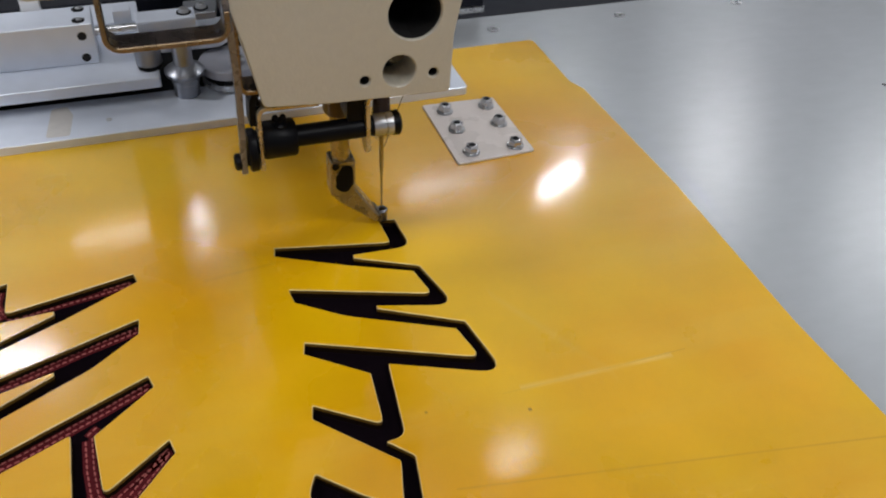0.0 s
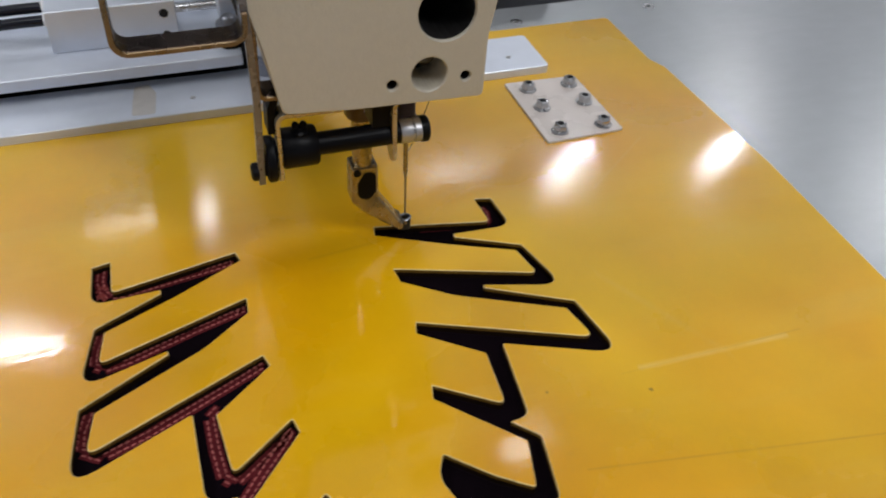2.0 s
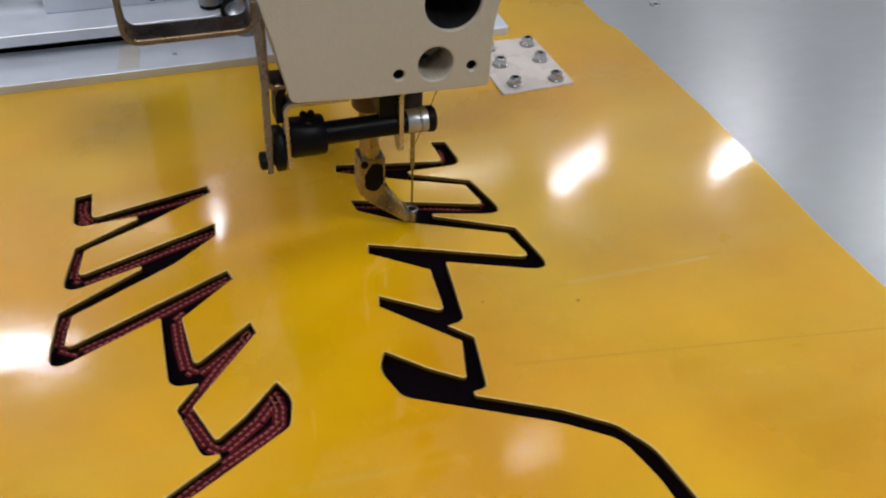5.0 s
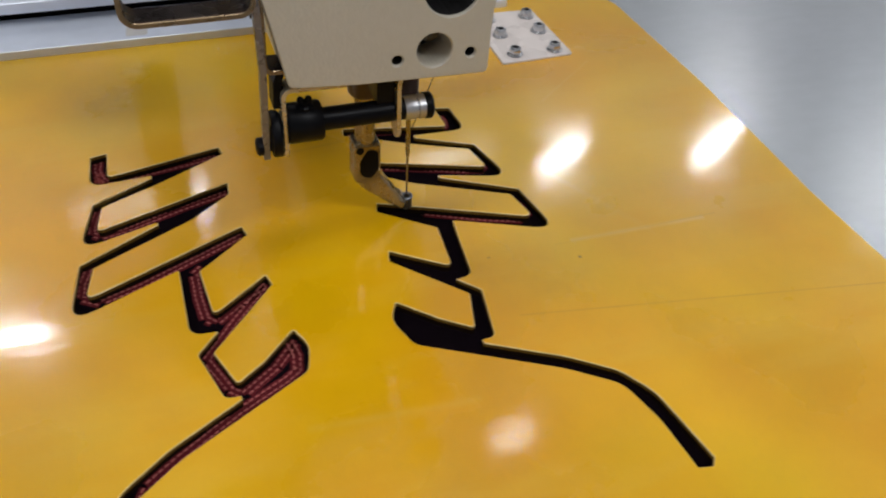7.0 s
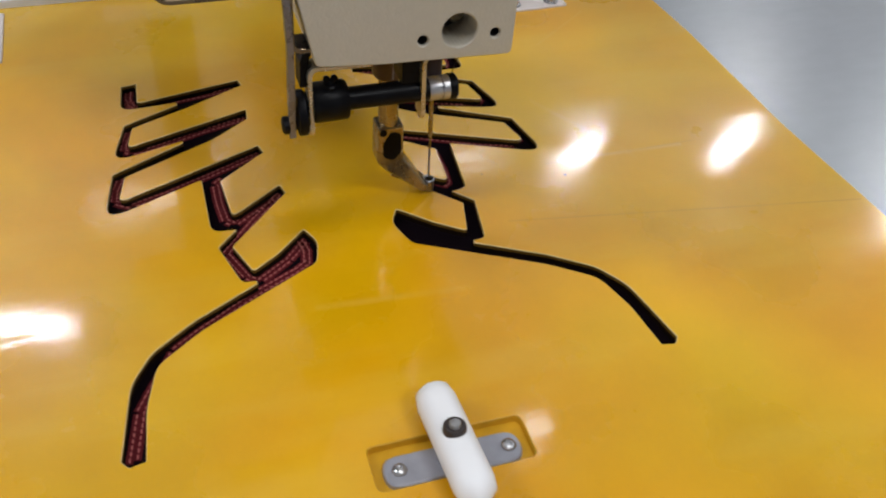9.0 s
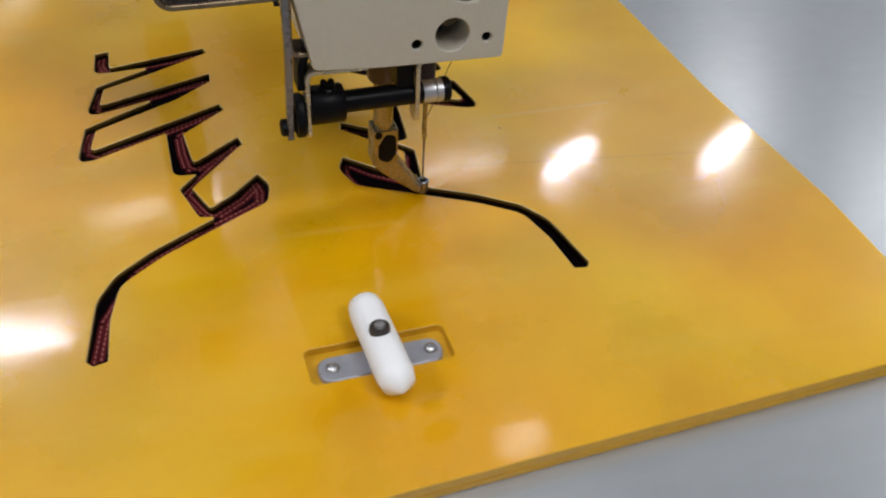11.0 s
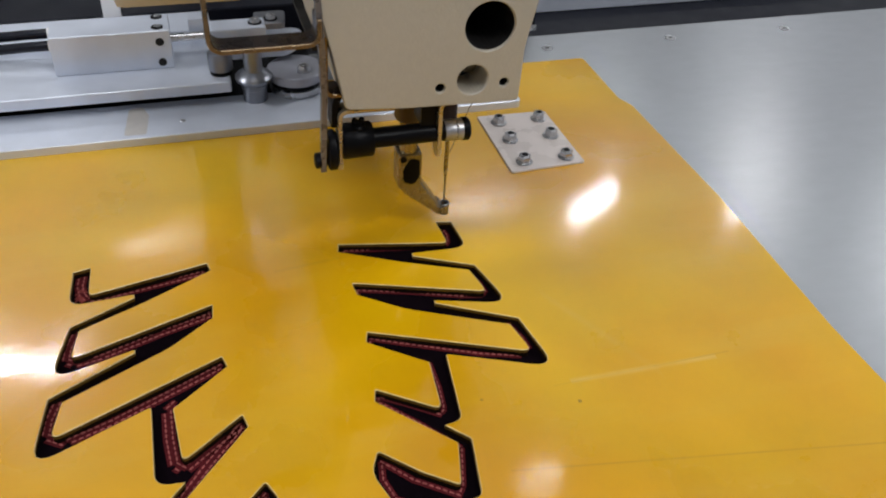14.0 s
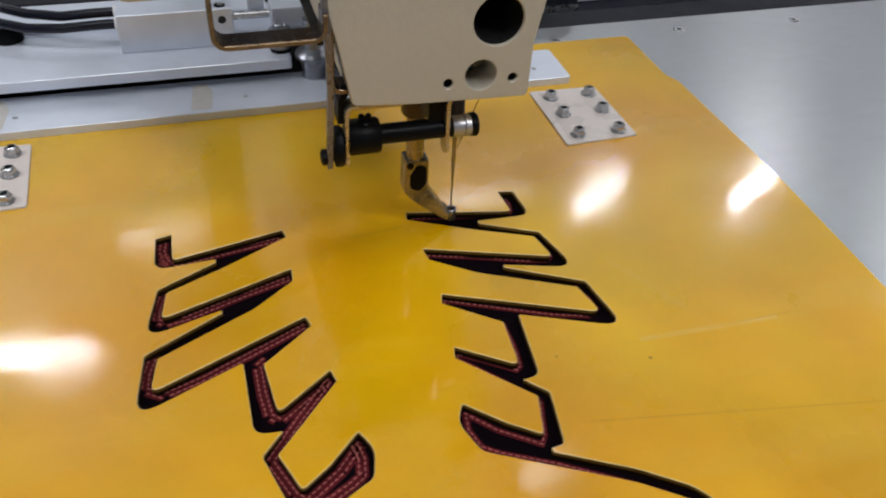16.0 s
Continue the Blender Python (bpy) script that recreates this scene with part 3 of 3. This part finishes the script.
    for _ in range(16):
        a, x, y = rng.uniform(0, 3.1), 2 * MID + rng.uniform(-1.6, 1.8), -24.5 + rng.uniform(-4.5, 5)
        add_tube(knot, [(x - 1.4 * math.cos(a), y - 1.4 * math.sin(a), 3.9), (x, y, 4.4), (x + 1.4 * math.cos(a), y + 1.4 * math.sin(a), 3.9)], 0.4, n=6)
    part("thread_knot", knot, RED, board, "tangle of red thread")
    tagged(board, label="glossy yellow plastic sewing template with zigzag slots", category="sewing template")
    # seam that the needle lays while it runs
    me = None
    laid = []
    times = [t for t, _, _ in SEAM_LINE]
    line = [(x, y) for _, x, y in SEAM_LINE]
    runs = [0.0]
    for a, b in zip(line, line[1:]):
        runs.append(runs[-1] + (Vector(b) - Vector(a)).length)
    for p, a, run in along(line, 2.7, 3.0):
        t = float(np.interp(run, runs, times)) + 0.08
        if hidden_run(t - 0.08):
            continue
        if me is None:
            ob = part("stitch", stitch_bm(), (SEAM, THREAD), board)
            me = ob.data
        else:
            ob = new("stitch", me)
            ob.parent = board
        laid.append((ob, t, (p.x, p.y, math.degrees(a))))
    return board, laid


# ---- the clamp carriage behind the board ----
def clamp_carriage():
    c = empty("clamp_carriage")
    part("clamp_rail", sheet(fillet([(-620, 96.3, 1), (80, 97.5, 3), (80, 137, 3), (-620, 137, 1)]), [], 8.05, 13, 0.4), ALU, c, "flat aluminium clamp rail")
    for x in (-122.6, -250, -380, 60):
        part("rivet", lathe([(1.6, 12.9), (1.5, 13.3), (0.8, 13.5)], (x, 112, 0), n=10), STEEL, c)
    for x0 in (-155, -268):
        mark = sheet(fillet([(x0, 101, 2), (x0 + 12, 100.5, 2), (x0 + 14, 122, 3), (x0 + 11, 132, 2), (x0 + 3, 131, 3)]), [], 13.01, 13.06)
        part("rail_mark", mark, BEIGE_MARK, c, "dull beige mark on the rail")
    # black plate added where only shade lies behind the rail
    part("rail_shade_plate", box(-620, -38, 137.6, 214, 8.1, 12.4), BLACK, c, "black plate added as shade behind the rail")
    # black bar painted as the shadow in the gap below the slide plate
    part("gap_shade", box(-600, -100, 142, 200, 12.5, 19.9), BLACK, c, "black bar for the shadow in the gap")
    part("slide_plate", sheet(fillet([(-620, 128.5, 1), (-92, 128.5, 2), (-92, 215, 2), (-620, 215, 1)]), [], 20, 26.5, 0.5), ALU, c, "thick aluminium slide plate")
    body = sheet(fillet([(153.5, 26.6, .6), (178, 26.6, .6), (178, 50.5, 1.2), (153.5, 50.5, 1.2)]), [], -190, -123, 0.5, to=lambda u, v, w: (w, u, v))
    cyl = part("air_cylinder", body, ALU, c, "square aluminium air cylinder")
    for z in (43.5, 30.6):
        # black discs stand for the shade in two screw holes
        part("port", lathe([(2.5, 0), (2.5, 0.3), (1.8, 0.4)], (-129.5, 153.6, z), axis=(0, -1, 0), n=14), UNLIT_BLACK, cyl, "dark screw hole")
    for y in (158.7, 173.6):
        # black disc for the sunk ring's shade, off-centre steel for its crescent glint
        screw = part("cap_screw", lathe([(3.4, 50.5), (3.4, 50.9), (3.0, 51.0)], (-130, y, 0), n=18), BLACK, cyl, "cap screw, shade of its sunk ring painted black")
        part("screw_glint", lathe([(2.0, 50.9), (2.0, 51.3), (1.0, 51.6)], (-129.4, y + 0.6, 0), n=12), STEEL, screw)
    part("piston_rod", lathe([(2.5, 0), (2.5, 34)], (-124, 166, 40), axis=(1, 0, 0), n=16), STEEL, cyl, smooth=True)
    part("clevis", box(-100, -67, 154, 169, 35, 48, bevel=1.2), ALU, c, "pale aluminium clevis")
    part("clevis_block", box(-112, -102, 172, 181, 39, 48, bevel=0.8), ALU, c)
    part("lever_end", sheet(fillet([(-90, 150, 3), (-56, 150, 8), (-43, 164, 12), (-43, 180, 8), (-90, 186, 3)]), [], 30, 34.5, 0.5), ALU, c, "rounded aluminium lever end")
    part("lever_plate", sheet(fillet([(-72, 163, 2), (-55, 163, 3), (-52, 182, 3), (-72, 182, 2)]), [], 42, 46, 0.4), DULL, c)
    for x, y, z in ((-73, 161.5, 48), (-62.5, 170, 46), (-50, 160, 34.5)):
        part("lever_bolt", lathe([(3.2, 0), (3.2, 1.0), (2.6, 2.6), (1.5, 2.8), (1.3, 2.0)], (x, y, z), n=16), STEEL, c, smooth=True)
        part("washer", lathe([(4.2, 0), (4.2, 0.5), (3.2, 0.6)], (x, y, z), n=18), BLACK, c)
    part("standoff", lathe([(6.2, 26.5), (6.2, 29), (7.2, 29.2), (7.2, 39), (6.4, 40.4), (4.2, 40.6), (4.2, 42), (3.4, 43.6), (1.6, 44.4)], (-96.6, 142, 0), n=24), DULL, c, smooth=True)
    part("standoff_seal", lathe([(6.6, 26.5), (6.6, 28.8)], (-96.6, 142, 0), n=24), BLACK, c, "dark rubber ring")
    part("post", lathe([(7.2, 13), (7.2, 20.5), (7.8, 21), (7.8, 23.5), (10.8, 26), (11.2, 28), (10.4, 29), (6.6, 31.5), (5.4, 32), (5.4, 50)], (-78.6, 131, 0), n=28), DULL, c, smooth=True)
    part("disc", lathe([(15.0, 13), (16.4, 14), (16.4, 17.6), (15, 18.2)], (-52.5, 140, 0), n=40), STEEL, c, "lower steel flange", smooth=True)
    part("disc", lathe([(16.6, 21.2), (17.4, 21.8), (17.4, 26.4), (16.8, 27)], (-52.5, 140, 0), n=40), STRIP, c, "upper grey steel disc")
    part("disc_groove", lathe([(15.4, 17.6), (15.4, 21.8)], (-52.5, 140, 0), n=40), BLACK, c)
    part("disc_bolt", lathe([(4, 27), (4, 29.5), (3, 31), (1.8, 31), (1.6, 29.6)], (-48.4, 133.5, 0), n=16), STEEL, c)
    part("cover_post", box(-160, -150, 180, 189, 33, 73), WHITE, c)
    for k, (y, z) in enumerate(((166, 40.5), (172, 45.5))):
        hose = bmesh.new()
        pts = [(-190, y, z), (-204, y, z), (-222, y + 1, z - 1), (-242, y + 5 + 4 * k, z - 1), (-262, y + 14 + 6 * k, z + 1), (-290, y + 32 + 6 * k, z + 5), (-330, y + 60, z + 8), (-400, y + 90, z + 6)]
        add_tube(hose, pts, 3.0, n=12)
        part("hose", hose, RUBBER, c, "dark glossy air hose", smooth=True)
        part("hose_fitting", lathe([(3.6, 0), (3.6, 1.4), (3.2, 2)], (-190, y, z), axis=(-1, 0, 0), n=14), WHITE, c, "pale hose fitting")
    part("knob", lathe([(9, 26.6), (9, 30), (7, 33), (6, 36), (3, 37)], (-256, 186, 0), n=20), BLACK, c, smooth=True)
    beam = part("beam", box(-620, 136, 219, 262, 2, 34, bevel=1.5), DARK, c, "dark carriage beam")
    part("beam_edge", box(-620, 136, 216.5, 219, 2, 6), STEEL, beam)
    part("beam_bolt", lathe([(3, 34), (3, 36.5), (2, 37)], (118, 235, 0), n=12), BLACK, beam)
    part("bridge", box(-600, -98, 190, 240, 26.6, 33, bevel=1), ALU, c)
    tagged(c, label="aluminium clamp carriage with air cylinder holding the board", category="machine carriage")
    return c


# ---- sewing head ----
def sewing_head():
    h = empty("sewing_machine", 0, 0, 0)
    face = fillet([(-60, 103.2, 3), (-35, 101.4, 40), (12.6, 100.2, 2), (13.2, 124, 40), (17, 143, 40), (26, 190, 5), (26, 250, 10), (-80, 250, 10), (-78, 180, 40), (-65, 128, 30)])
    OPENINGS = ((-2.2, 134, 10.3, 40), (-8, 111.6, 6.5, 16), (-21.5, 109, 2.0, 8), (5.5, 109.2, 1.9, 8))
    holes = [circle(x, z, r) for x, z, r, _ in OPENINGS]
    part("face", sheet(face, holes, -45, 53, 0.45, to=lambda u, v, w: (u, -w, v)), CREAM, h, "cream enamel casting with round openings")
    back = fillet([(-57, 104, 3), (12, 101.2, 3), (14, 130, 30), (25, 190, 5), (25, 249, 10), (-77, 249, 10), (-62, 128, 30)])
    part("casing_back", sheet(back, [], 45.5, 108, to=lambda u, v, w: (u, w, v)), CREAM, h)
    for x, z, r, d in OPENINGS:
        # black discs and sleeves put the shade into the openings
        part("recess", lathe([(r + .15, 0), (r + .15, 0.5), (r * .98, 1)], (x, -52 + d, z), axis=(0, 1, 0), n=28), UNLIT_BLACK, h)
        if d != 16:
            part("opening_shade", sheet(circle(x, z, r + .3), [circle(x, z, r - .15)], 51.6 - d, 51.6, to=lambda u, v, w: (u, -w, v)), UNLIT_BLACK, h, "black sleeve for the shade inside an opening")
    part("inner_boss", lathe([(4.4, 0), (4.4, 5), (3.2, 6)], (-7, -36.5, 113), axis=(0.2, -1, 0.1), n=16), BRASSY, h)
    part("arm", box(-14, 54, 108.5, 290, 150, 245, bevel=12), CREAM, h, "cream machine arm")
    part("arm_rear", box(-30, 60, 290.5, 620, 238, 330, bevel=12), CREAM, h)
    part("column", box(-40, 70, 620.5, 760, -21.5, 330, bevel=8), CREAM, h)
    # two near-black sheets added as shade under arm and head, mirrored by the board
    part("arm_shade_sheet", box(-11, 51, 108, 287, 147.5, 149.8), UNLIT_BLACK, h, "dark sheet added for the shade under the arm")
    part("head_shade_sheet", box(-63, 13.5, 12, 108, 98.6, 100.6), UNLIT_BLACK, h, "dark sheet added for the shade under the head")
    part("lift_cover", box(-147, -86, 58, 96, 104, 140, bevel=5), CREAM, h, "cream enamel cover of the lifter")
    part("side_post", box(-120, -87, 296, 308, 60, 440, bevel=3), DARK, h, "dark post beside the arm")
    part("post_arm", box(-86.8, -30.2, 297, 307, 300, 316, bevel=2), DARK, h)
    # linkage strap
    bend = [(-109.6 + 5 * (1 - math.cos(radians(a))), 138 - 5 * math.sin(radians(a))) for a in range(0, 91, 15)]
    curl = [(-74.2 + 4.5 * math.sin(radians(a)), 137.6 - 4.5 * math.cos(radians(a))) for a in range(0, 91, 15)]
    run = [(-110, 172)] + bend + [(-90, 133)] + curl + [(-69.6, 143)]
    for name, y, wide, material, label in (("lift_strap", -50, 10.5, UMBER, "bent brown steel strap, dark reflection in its colour"), ("strap_edge", -55.7, 0.7, EDGE_GLINT, "strip for the bright reflection on the strap edge")):
        strap = bmesh.new()
        add_strap(strap, [(x, y, z) for x, z in run], wide, 1.8, (0, 1, 0))
        part(name, strap, material, h, label)
    hook = [(-66.8, 172), (-67, 126), (-67.3, 114)] + [(-64 - 3.3 * math.cos(radians(a)), 112 - 3.3 * math.sin(radians(a))) for a in range(15, 91, 15)] + [(-57, 108.6)]
    for name, y, wide, material, label in (("lift_hook", -44.5, 11, UMBER, "brown steel hook, dark reflection in its colour"), ("hook_edge", -50.4, 0.7, EDGE_GLINT, "strip for the reflection on the hook edge")):
        strap = bmesh.new()
        add_strap(strap, [(x, y, z) for x, z in hook], wide, 1.8, (0, 1, 0))
        part(name, strap, material, h, label)
    link = bmesh.new()
    add_strap(link, [(-71, -53, 175), (-69, -53, 135), (-68.2, -51, 110), (-68.6, -47, 84), (-68.6, -45, 71.5)], 2.4, 3.4, (1, 0, 0))
    part("link", link, STRAP, h, "flat steel link")
    AY, AZ = -44.0, 84.0
    ax = (1, 0, 0)

    def on(x):
        return Vector((x, AY, AZ))

    shaft = part("shaft", lathe([(4.3, 0), (4.3, 46)], on(-56), axis=ax, n=24), BLACK, h, "black linkage shaft", smooth=True)
    part("shaft_block", lathe([(6.9, 0), (7.5, 0.8), (7.5, 12.4), (6.9, 13.2)], on(-60.8), axis=ax, n=24), BLACK, shaft, smooth=True)
    part("shaft_disc", lathe([(4, 0), (8.2, 0.6), (8.6, 1.2), (8.6, 3.4), (8, 4), (4, 4.1)], (-67, AY, 80.5), axis=ax, n=28), BLACK, shaft, smooth=True)
    part("shaft_bolt", lathe([(2.4, 0), (3.4, 0.6), (3.4, 2.4), (2.2, 3), (2.2, 7)], (-72.2, AY - 1, 76.5), axis=ax, n=14), BLACK, shaft)
    part("spacer_ring", lathe([(4.4, 0), (4.4, 3)], on(-63.5), axis=ax, n=20), BLACK, shaft, smooth=True)
    part("collar", lathe([(4.2, 0), (4.6, 0.5), (4.6, 4.6), (4.3, 4.8), (4.3, 5.4), (4.7, 5.6), (4.7, 8)], on(-16.4), axis=ax, n=28), COLLAR, shaft, "dull steel collar", smooth=True)
    part("end_screw", lathe([(5, 0), (5.1, 2.4), (4.2, 3.2), (1.6, 3.2), (1.4, 2)], on(-8.3), axis=ax, n=24), BLACK, shaft, smooth=True)
    wing = lathe([(3.3, 5), (3.3, 7.4), (2.6, 8), (1.5, 8.2), (1.3, 9.2)], on(-53.6), axis=(0, -0.1, 1), n=14)
    for dx in (-1.45, 1.45):
        merge(wing, lathe([(0.4, -1.2), (1.1, -0.8), (1.35, 0), (1.1, 0.8), (0.4, 1.2)], (-53.6 + dx, AY - 0.9, AZ + 9.7), axis=(0, 1, 0), n=12))
    part("wing_screw", wing, BLACK, shaft)
    for x, z0, flange in ((-61.6, 75.5, 23), (-19.3, 77, 5)):
        foot_end = [(x, AY - 1, z0)]
        corner = [(x + 3 * (1 - math.cos(radians(a))), AY - 1, 97 + 3 * math.sin(radians(a))) for a in range(0, 91, 18)]
        br = bmesh.new()
        add_strap(br, foot_end + corner + [(x + flange, AY - 1, 99.6)], 8, 1.7, (0, 1, 0))
        add_lathe(br, [(3.8, -0.85), (4.0, -0.6), (4.0, 0.6), (3.8, 0.85)], (x, AY - 1, z0), axis=(1, 0, 0), n=20)
        part("bracket", br, ZINC, h, "zinc-plated shaft bracket")
    br = bmesh.new()
    add_strap(br, [(-63.4, -42, 92), (-63, -42, 102), (-61.5, -42, 106), (-57, -42, 108)], 9, 3.0, (0, 1, 0))
    part("bracket", br, BLACK, h)
    part("bracket_plate", box(-27, -20.4, -46, -34, 88.4, 101), BLACK, h)
    thread = bmesh.new()
    add_tube(thread, [(6, -30, 101), (5.2, -26, 92), (3, -20, 80), (0.6, -13, 62), (-1.6, -8.6, 50)], 0.16, n=5)
    part("thread", thread, BLACK, h, "fine dark sewing thread")
    # presser bar with its foot is keyed apart
    tagged(h, label="cream enamel industrial sewing machine with black linkage", category="sewing machine")
    return h


def presser(h):
    bar = part("presser_bar", lathe([(4.3, 38), (4.3, 101)], (-22, -8, 0), n=22), BRASSY, h, "worn steel presser bar", smooth=True)
    part("bushing", lathe([(6.2, 71), (7, 72.5), (7, 101)], (-22, -8, 0), n=24), OILED, h, "oily brown bushing", smooth=True)
    prof = fillet([(-27.6, 48, 1.2), (-27.9, 30, 2.5), (-23.5, 24.6, 2), (-7, 10.6, 1.2), (-4.5, 10.6, .5), (-4.0, 14.2, .5), (-6.6, 16.2, 2), (-16.2, 31.5, 3), (-16.2, 48, 1.2)])
    f = part("presser_foot", sheet(prof, [], 3.2, 12.8, 0.9, to=lambda u, v, w: (u, -w, v)), BRASSY, bar, "worn steel presser foot")
    # proud black sheet painted as the shade of a recess
    part("foot_recess_shade", sheet(fillet([(-25.6, 33, 3.5), (-20.6, 30.4, 3), (-17.3, 35, 3), (-17.5, 44.5, 2.5), (-22, 45.5, 2), (-25.4, 40, 4)]), [], 12.85, 13.1, 0, to=lambda u, v, w: (u, -w, v)), BLACK, f, "black sheet for the shade of the screw recess")
    part("foot_screw", lathe([(1.7, 0), (1.7, 0.4), (1.2, 0.5)], (-25.4, -12.7, 45.4), axis=(0, -1, 0), n=14), BLACK, f)
    ring = bmesh.new()
    add_tube(ring, [(NEEDLE[0] + 2.3 * math.cos(k * math.pi / 9), NEEDLE[1] + 2.3 * math.sin(k * math.pi / 9), 14.0) for k in range(19)], 0.7, n=8)
    part("ring", ring, DULL, f, "worn foot ring", smooth=True)
    sleeve = sheet(circle(NEEDLE[0], NEEDLE[1], 2.6), [circle(NEEDLE[0], NEEDLE[1], 1.6)], 8.4, 14)
    part("sleeve", sleeve, BRASSY, f, smooth=True)
    nb = part("needle_bar", lathe([(2.6, 58), (4.2, 59), (4.5, 60), (4.5, 68), (3.9, 69), (3.9, 150)], (NEEDLE[0], NEEDLE[1], 0), n=20), OILED, h, "dark oily needle bar", smooth=True)
    part("needle", lathe([(0.15, 12.5), (0.45, 16), (0.55, 36), (1.05, 40), (1.05, 58)], (NEEDLE[0], NEEDLE[1], 0), n=10), BRASSY, nb, "thin steel needle", smooth=True)
    return bar, nb


def needle_rows():
    """Full strokes between the half seconds; low at the half seconds in the list."""
    low = {0.5: -36, 12.5: -22, 15.0: -18}
    rows = []
    t = 0.0
    while t < 16.01:
        rows.append((t, pose(0, 0, low.get(round(t, 1), 0) * MM)))
        if t < 15.9 and not 12.6 < t < 14.2:
            for k, z in enumerate((-36, 0, -36, 0, -36)):
                rows.append((t + (k + 1) / 12, pose(0, 0, z * MM)))
        t += 0.5
    return rows


room()
work_table()
BOARD, LAID = template_board()
CARRIAGE = clamp_carriage()
HEAD = sewing_head()
FOOT, NEEDLE_BAR = presser(HEAD)


def motions():
    walk(BOARD, board_rows())
    walk(CARRIAGE, board_rows())
    walk(NEEDLE_BAR, needle_rows())
    walk(FOOT, [(0, pose(0, 0, 0)), (12.7, pose(0, 0, 0)), (12.95, pose(0, 0, 0.006)), (13.2, pose(0, 0, 0.009)), (13.9, pose(0, 0, 0.009)), (14.0, pose(0, 0, 0.006)), (14.25, pose(0, 0, 0)), (16, pose(0, 0, 0))])
    for ob, t, (x, y, turn) in LAID:
        below, above = pose(x * MM, y * MM, 0.0021, 0, 0, turn), pose(x * MM, y * MM, 0.0037, 0, 0, turn)
        walk(ob, [(0, below), (max(0.03, t - 0.05), below), (max(0.07, t), above), (16, above)])


motions()
